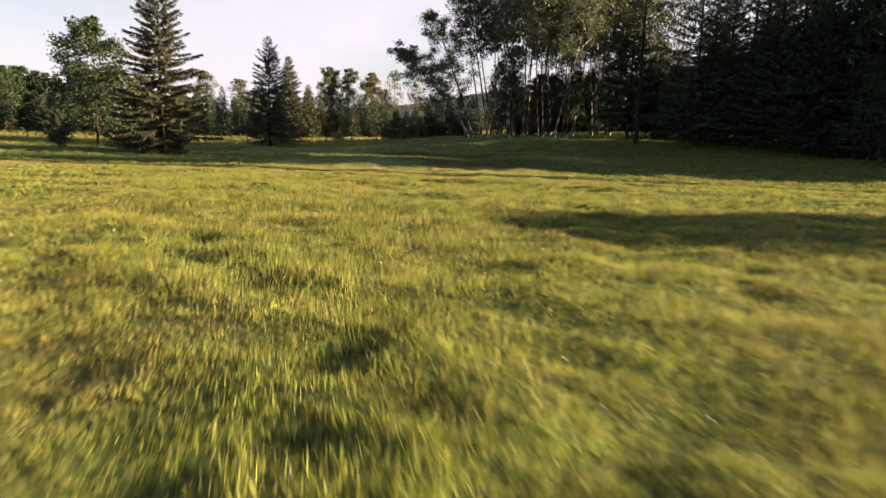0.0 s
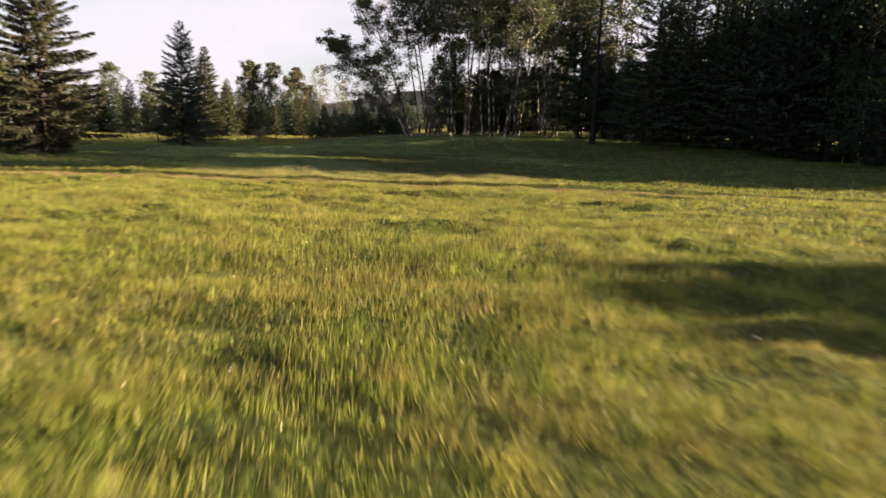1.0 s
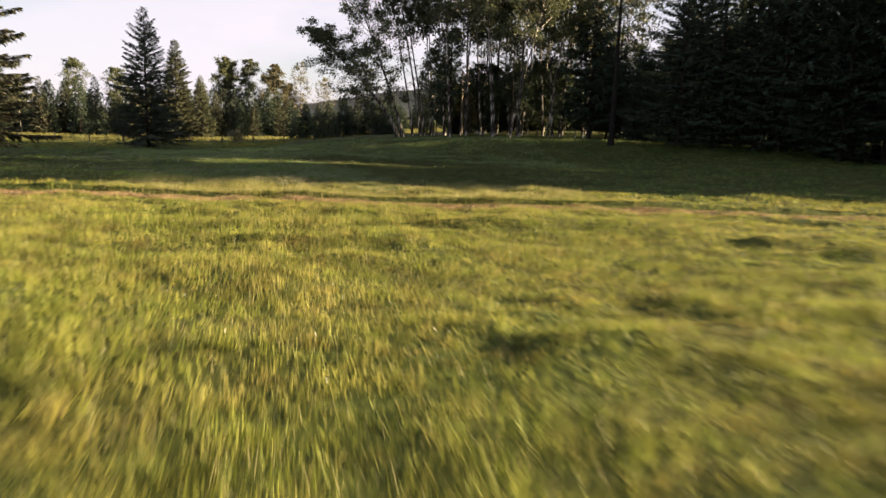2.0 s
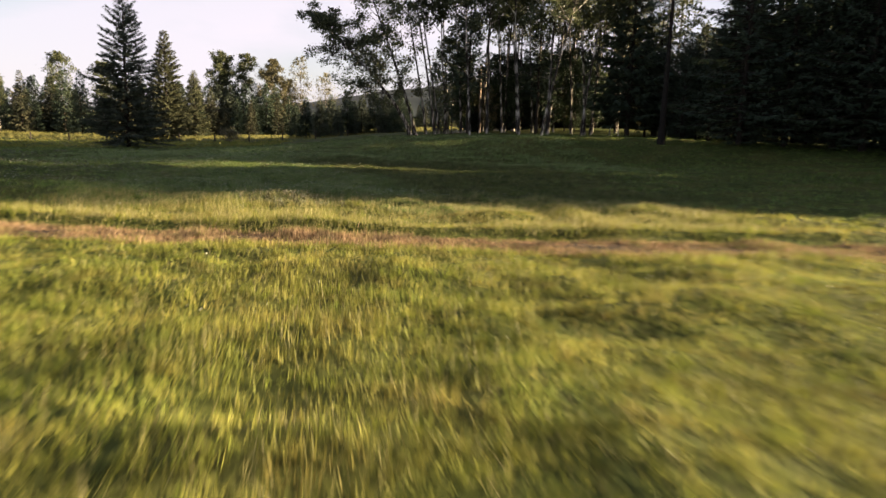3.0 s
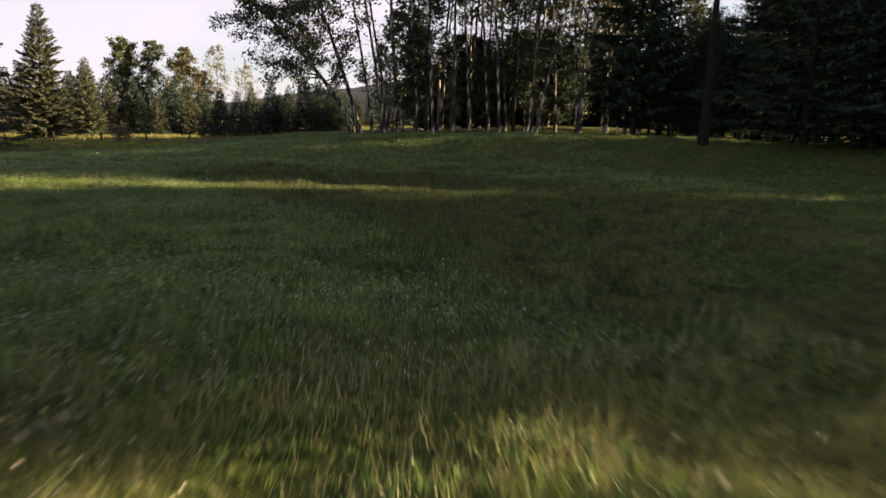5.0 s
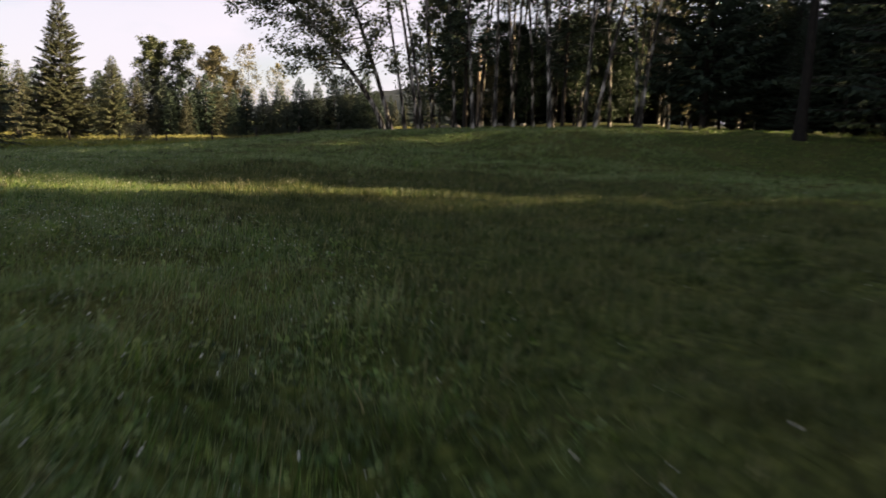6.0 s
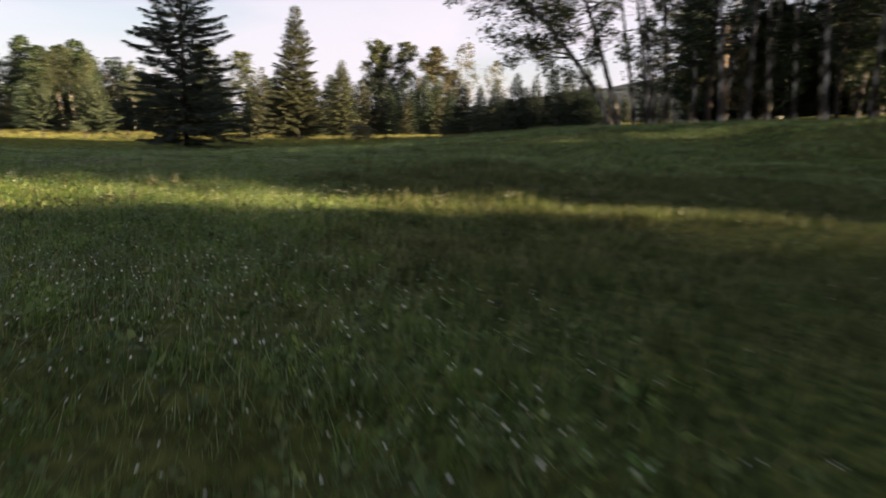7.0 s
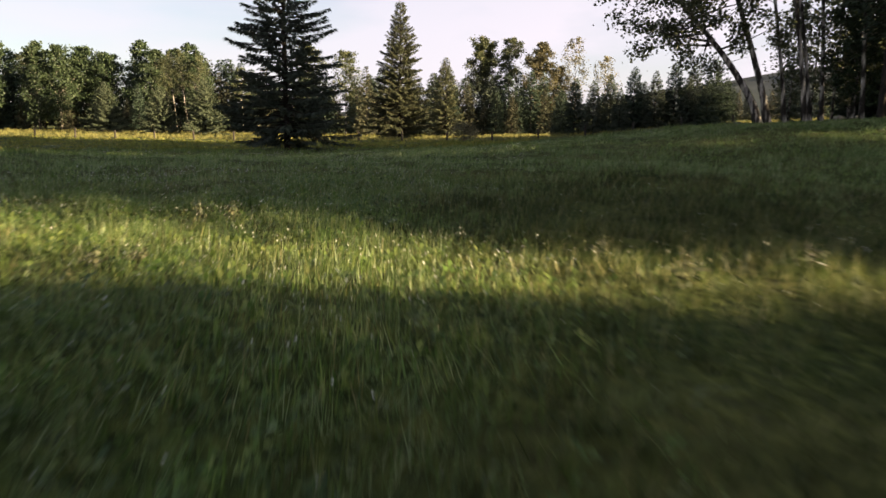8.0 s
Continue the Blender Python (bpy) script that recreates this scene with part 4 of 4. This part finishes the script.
def flower_heads(seed, count, x0, x1, y0, y1, tall, size, patch=None):
    """Little tilted rosettes at grass height, thicker in drifts."""
    r = np.random.default_rng(seed)
    x, y = r.uniform(x0, x1, count), r.uniform(y0, y1, count)
    if patch:
        x, y = patch[0] + patch[2] * r.normal(0, 1, count), patch[1] + patch[3] * r.normal(0, 1, count)
    ok = ((lattice(x / 3.5, y / 3, 51) ** 1.5 * 1.5 > r.random(count)) & (r.random(count) > 0.93 * way_side(x, y)) | bool(patch)) & off_track(x, y, r)
    x, y = x[ok], y[ok]
    n = len(x)
    z = lie(x, y) + tall * r.uniform(0.7, 1.5, n)
    c = np.stack([x, y, z], -1)
    nrm = r.normal(0, 0.45, (n, 3)) + np.array([0, -0.3, 1.0])
    nrm /= np.linalg.norm(nrm, axis=1)[:, None]
    u = np.cross(nrm, [1.0, 0, 0])
    u /= np.linalg.norm(u, axis=1)[:, None]
    w = np.cross(nrm, u)
    s = size * r.uniform(0.6, 1.3, n)
    ring = [c + (np.cos(k * 1.5708) * u + np.sin(k * 1.5708) * w) * s[:, None] + nrm * (0.3 * s)[:, None] for k in range(4)]
    v = np.stack([c - nrm * (0.4 * s)[:, None]] + ring, 1).reshape(-1, 3)
    tri = np.array([[0, k + 1, (k + 1) % 4 + 1] for k in range(4)])
    return v, (np.arange(n)[:, None, None] * 5 + tri[None]).reshape(-1, 3)


flowers = new("white_flowers", mesh_from("white_flowers", *flower_heads(6, 27000, -26, 12, 60, 104, 0.22, 0.0095), M_PETAL))
tagged(flowers, "small white meadow flowers scattered in grass", "flower", kind="stuff")
flowers3 = new("white_flowers", mesh_from("white_flowers", *flower_heads(8, 30000, -15, 4, 57, 84, 0.2, 0.0075), M_PETAL))
tagged(flowers3, "small white meadow flowers scattered in grass", "flower", kind="stuff")
flowers2 = new("white_flowers", mesh_from("white_flowers", *flower_heads(7, 1500, -14, 9, 6, 56, 0.18, 0.011), M_PETAL))
tagged(flowers2, "few tiny pale flowers in sunlit grass", "flower", kind="stuff")


# --- tall pale weeds: a patch beyond the track, and single umbels ---
M_STRAWY = leafy("faded_blossom", (0.2, 0.18, 0.13), (0.32, 0.29, 0.22), (0.45, 0.42, 0.34), 0.3, 0.7)
M_STALK = leafy("weed_stalks", (0.05, 0.07, 0.03), (0.09, 0.10, 0.045), (0.15, 0.14, 0.07), 0.3, 0.6)


def weed(seed, x, y, tall, label):
    """A branching stalk with narrow leaves and pale flower clusters."""
    r = np.random.default_rng(seed)
    root = tagged(new("weed_plant"), label, "weed", "tall weeds")
    root.matrix_world = pose(x, y, at_ground(x, y))
    pieces, tips = [], []
    for k in range(int(r.integers(3, 6))):
        a, h = r.uniform(0, 6.28), tall * r.uniform(0.65, 1.1)
        t = np.linspace(0, 1, 5)
        b = 0.22 * h * r.uniform(0.4, 1.2)
        p = np.c_[np.cos(a) * b * t ** 1.6 + 0.03 * np.cos(a), np.sin(a) * b * t ** 1.6 + 0.03 * np.sin(a), h * t - 0.03]
        pieces.append(tube(p, 0.006 * (1.1 - t) + 0.002, 4))
        tips.append(p[-1])
        for q in range(3):
            g = r.uniform(0.5, 0.9)
            o = np.array([np.interp(g, t, p[:, c]) for c in range(3)])
            e = o + np.array([r.normal(0, 0.06), r.normal(0, 0.06), 0.10]) * tall
            pieces.append(tube(np.stack([o, (o + e) / 2 + [0, 0, 0.01], e]), np.array([0.003, 0.0025, 0.002]), 3))
            tips.append(e)
    part("stalk", mesh_from("stalk", *joined(pieces), M_STALK, True), root)
    tips = np.array(tips)
    part("foliage", mesh_from("foliage", *leaf_cloud(r, np.c_[r.normal(0, 0.05, (12, 2)), r.uniform(0.1, 0.75, 12) * tall], np.full(12, 0.05), 60, 0.055), M_STALK), root)
    part("blossom", mesh_from("blossom", *leaf_cloud(r, tips, np.full(len(tips), 0.02), len(tips) * 4, 0.013), M_STRAWY), root, "pale flower cluster")
    return root


heads = new("seed_heads", mesh_from("seed_heads", *flower_heads(9, 420, 0, 1, 0, 1, 0.24, 0.011, (-6.3, 55.0, 0.8, 0.75)), M_STRAWY))
tagged(heads, "pale fluffy seed heads of the weed patch", "weed", kind="stuff")
wr = random.Random(5)
kinds = [weed(90 + k, -6.9 + 0.5 * k, 55.3 + 0.3 * k, 0.36, "tall pale-flowered weed standing in the grass") for k in range(3)]
for k in range(26):
    x, yy = -6.3 + wr.gauss(0, 0.8), 55.1 + wr.gauss(0, 0.7)
    ob = copy_thing(kinds[k % 3], pose(x, yy, at_ground(x, yy), 0, 0, wr.uniform(0, 360)))
    f = wr.uniform(0.7, 1.2)
    ob.scale = (f, f, f)
for x, yy in [(-9.4, 74.4), (-9.2, 74.7), (-10.0, 77.4), (-10.3, 77.2), (-4.7, 75.4), (-5.4, 76.5), (-3.6, 76.3), (-2.2, 77.7)]:
    ob = copy_thing(kinds[wr.randrange(3)], pose(x, yy, at_ground(x, yy), 0, 0, wr.uniform(0, 360)))
    f = wr.uniform(0.65, 1.0)
    ob.scale = (f, f, f)


# --- low shrubs by the fence and under the meadow trees ---
def shrub(seed, x, y, tall, label, mt):
    m = aspen_meshes(seed, tall, tall * 0.55, 0.05, 1500, 0.16, mt, limbs=22, girth=0.012, droop=0.4)
    return tree("shrub", m, x, y, 0, 1, label, "shrub")


shrub(120, -24.5, 148, 2.0, "small yellowing shrub beside the fence", M_ASPEN_PALE)
shrub(121, -33.5, 72.5, 1.5, "low grey-green shrub under the meadow trees", M_OAKY)
shrub(122, -31.0, 70.5, 1.1, "low grey-green shrub under the meadow trees", M_OAKY)
shrub(123, -39.5, 72.0, 1.3, "low grey-green shrub under the meadow trees", M_OAKY)


# --- a pale pole and small things behind the grove ---
M_PALE = barky("sun_bleached_pole_wood", (0.20, 0.15, 0.11), (0.42, 0.34, 0.27), (9, 9, 1.2), (0.3, 0.7), 0.3)
pole = tagged(new("utility_pole"), "tall bare pale wooden pole between the aspens", "pole")
pole.matrix_world = pose(12.2, 127.4, at_ground(12.2, 127.4), 0.6, -0.8, 0)
pz = np.linspace(0, 9.2, 8)
part("shaft", mesh_from("shaft", *tube(np.c_[0 * pz, 0 * pz, pz - 0.3], 0.17 - 0.006 * pz, 10), M_PALE, True), pole)
part("cap", mesh_from("cap", *tube([(0, 0, 8.88), (0, 0, 8.95), (0, 0, 9.02), (0, 0, 9.05)], [0.13, 0.14, 0.10, 0.01], 10), M_POST, True), pole)

M_WHITE = barky("worn_white_paint", (0.45, 0.43, 0.4), (0.72, 0.71, 0.68), (7, 7, 2), (0.3, 0.5), 0.2)
for x, yy in [(26.0, 115.0), (27.0, 114.6), (31.9, 112.0)]:
    post = tagged(new("marker_post"), "short white-painted post at the edge of the wood", "post", "marker posts")
    post.matrix_world = pose(x, yy, at_ground(x, yy), rnd.uniform(-3, 3), rnd.uniform(-3, 3), 0)
    part("shaft", mesh_from("shaft", *tube([(0, 0, -0.2), (0, 0, 0.5), (0, 0, 0.98), (0, 0, 1.0)], [0.06, 0.06, 0.058, 0.015], 8), M_WHITE, True), post)

M_STONE = barky("pale_field_stone", (0.16, 0.15, 0.135), (0.36, 0.34, 0.31), (5, 5, 5), (0.3, 0.7), 0.5)
for k, (x, yy, w) in enumerate([(9.2, 129.0, 0.45), (10.6, 129.6, 0.3), (14.8, 128.8, 0.38), (17.0, 128.0, 0.3)]):
    bm = bmesh.new()
    bmesh.ops.create_icosphere(bm, subdivisions=2, radius=w)
    for v in bm.verts:
        q = noise.noise(v.co * 2.2 / w + Vector((k * 7.1, 0, 0)))
        v.co = Vector((v.co.x * 1.25, v.co.y, v.co.z * 0.7)) * (1 + 0.28 * q)
    me = bpy.data.meshes.new("boulder")
    bm.to_mesh(me)
    bm.free()
    me.materials.append(M_STONE)
    for p in me.polygons:
        p.use_smooth = True
    ob = tagged(new("boulder", me), "pale weathered boulder lying in the grass", "stone", "boulders")
    ob.matrix_world = pose(x, yy, at_ground(x, yy) + 0.3 * w, 0, 0, 40 * k)
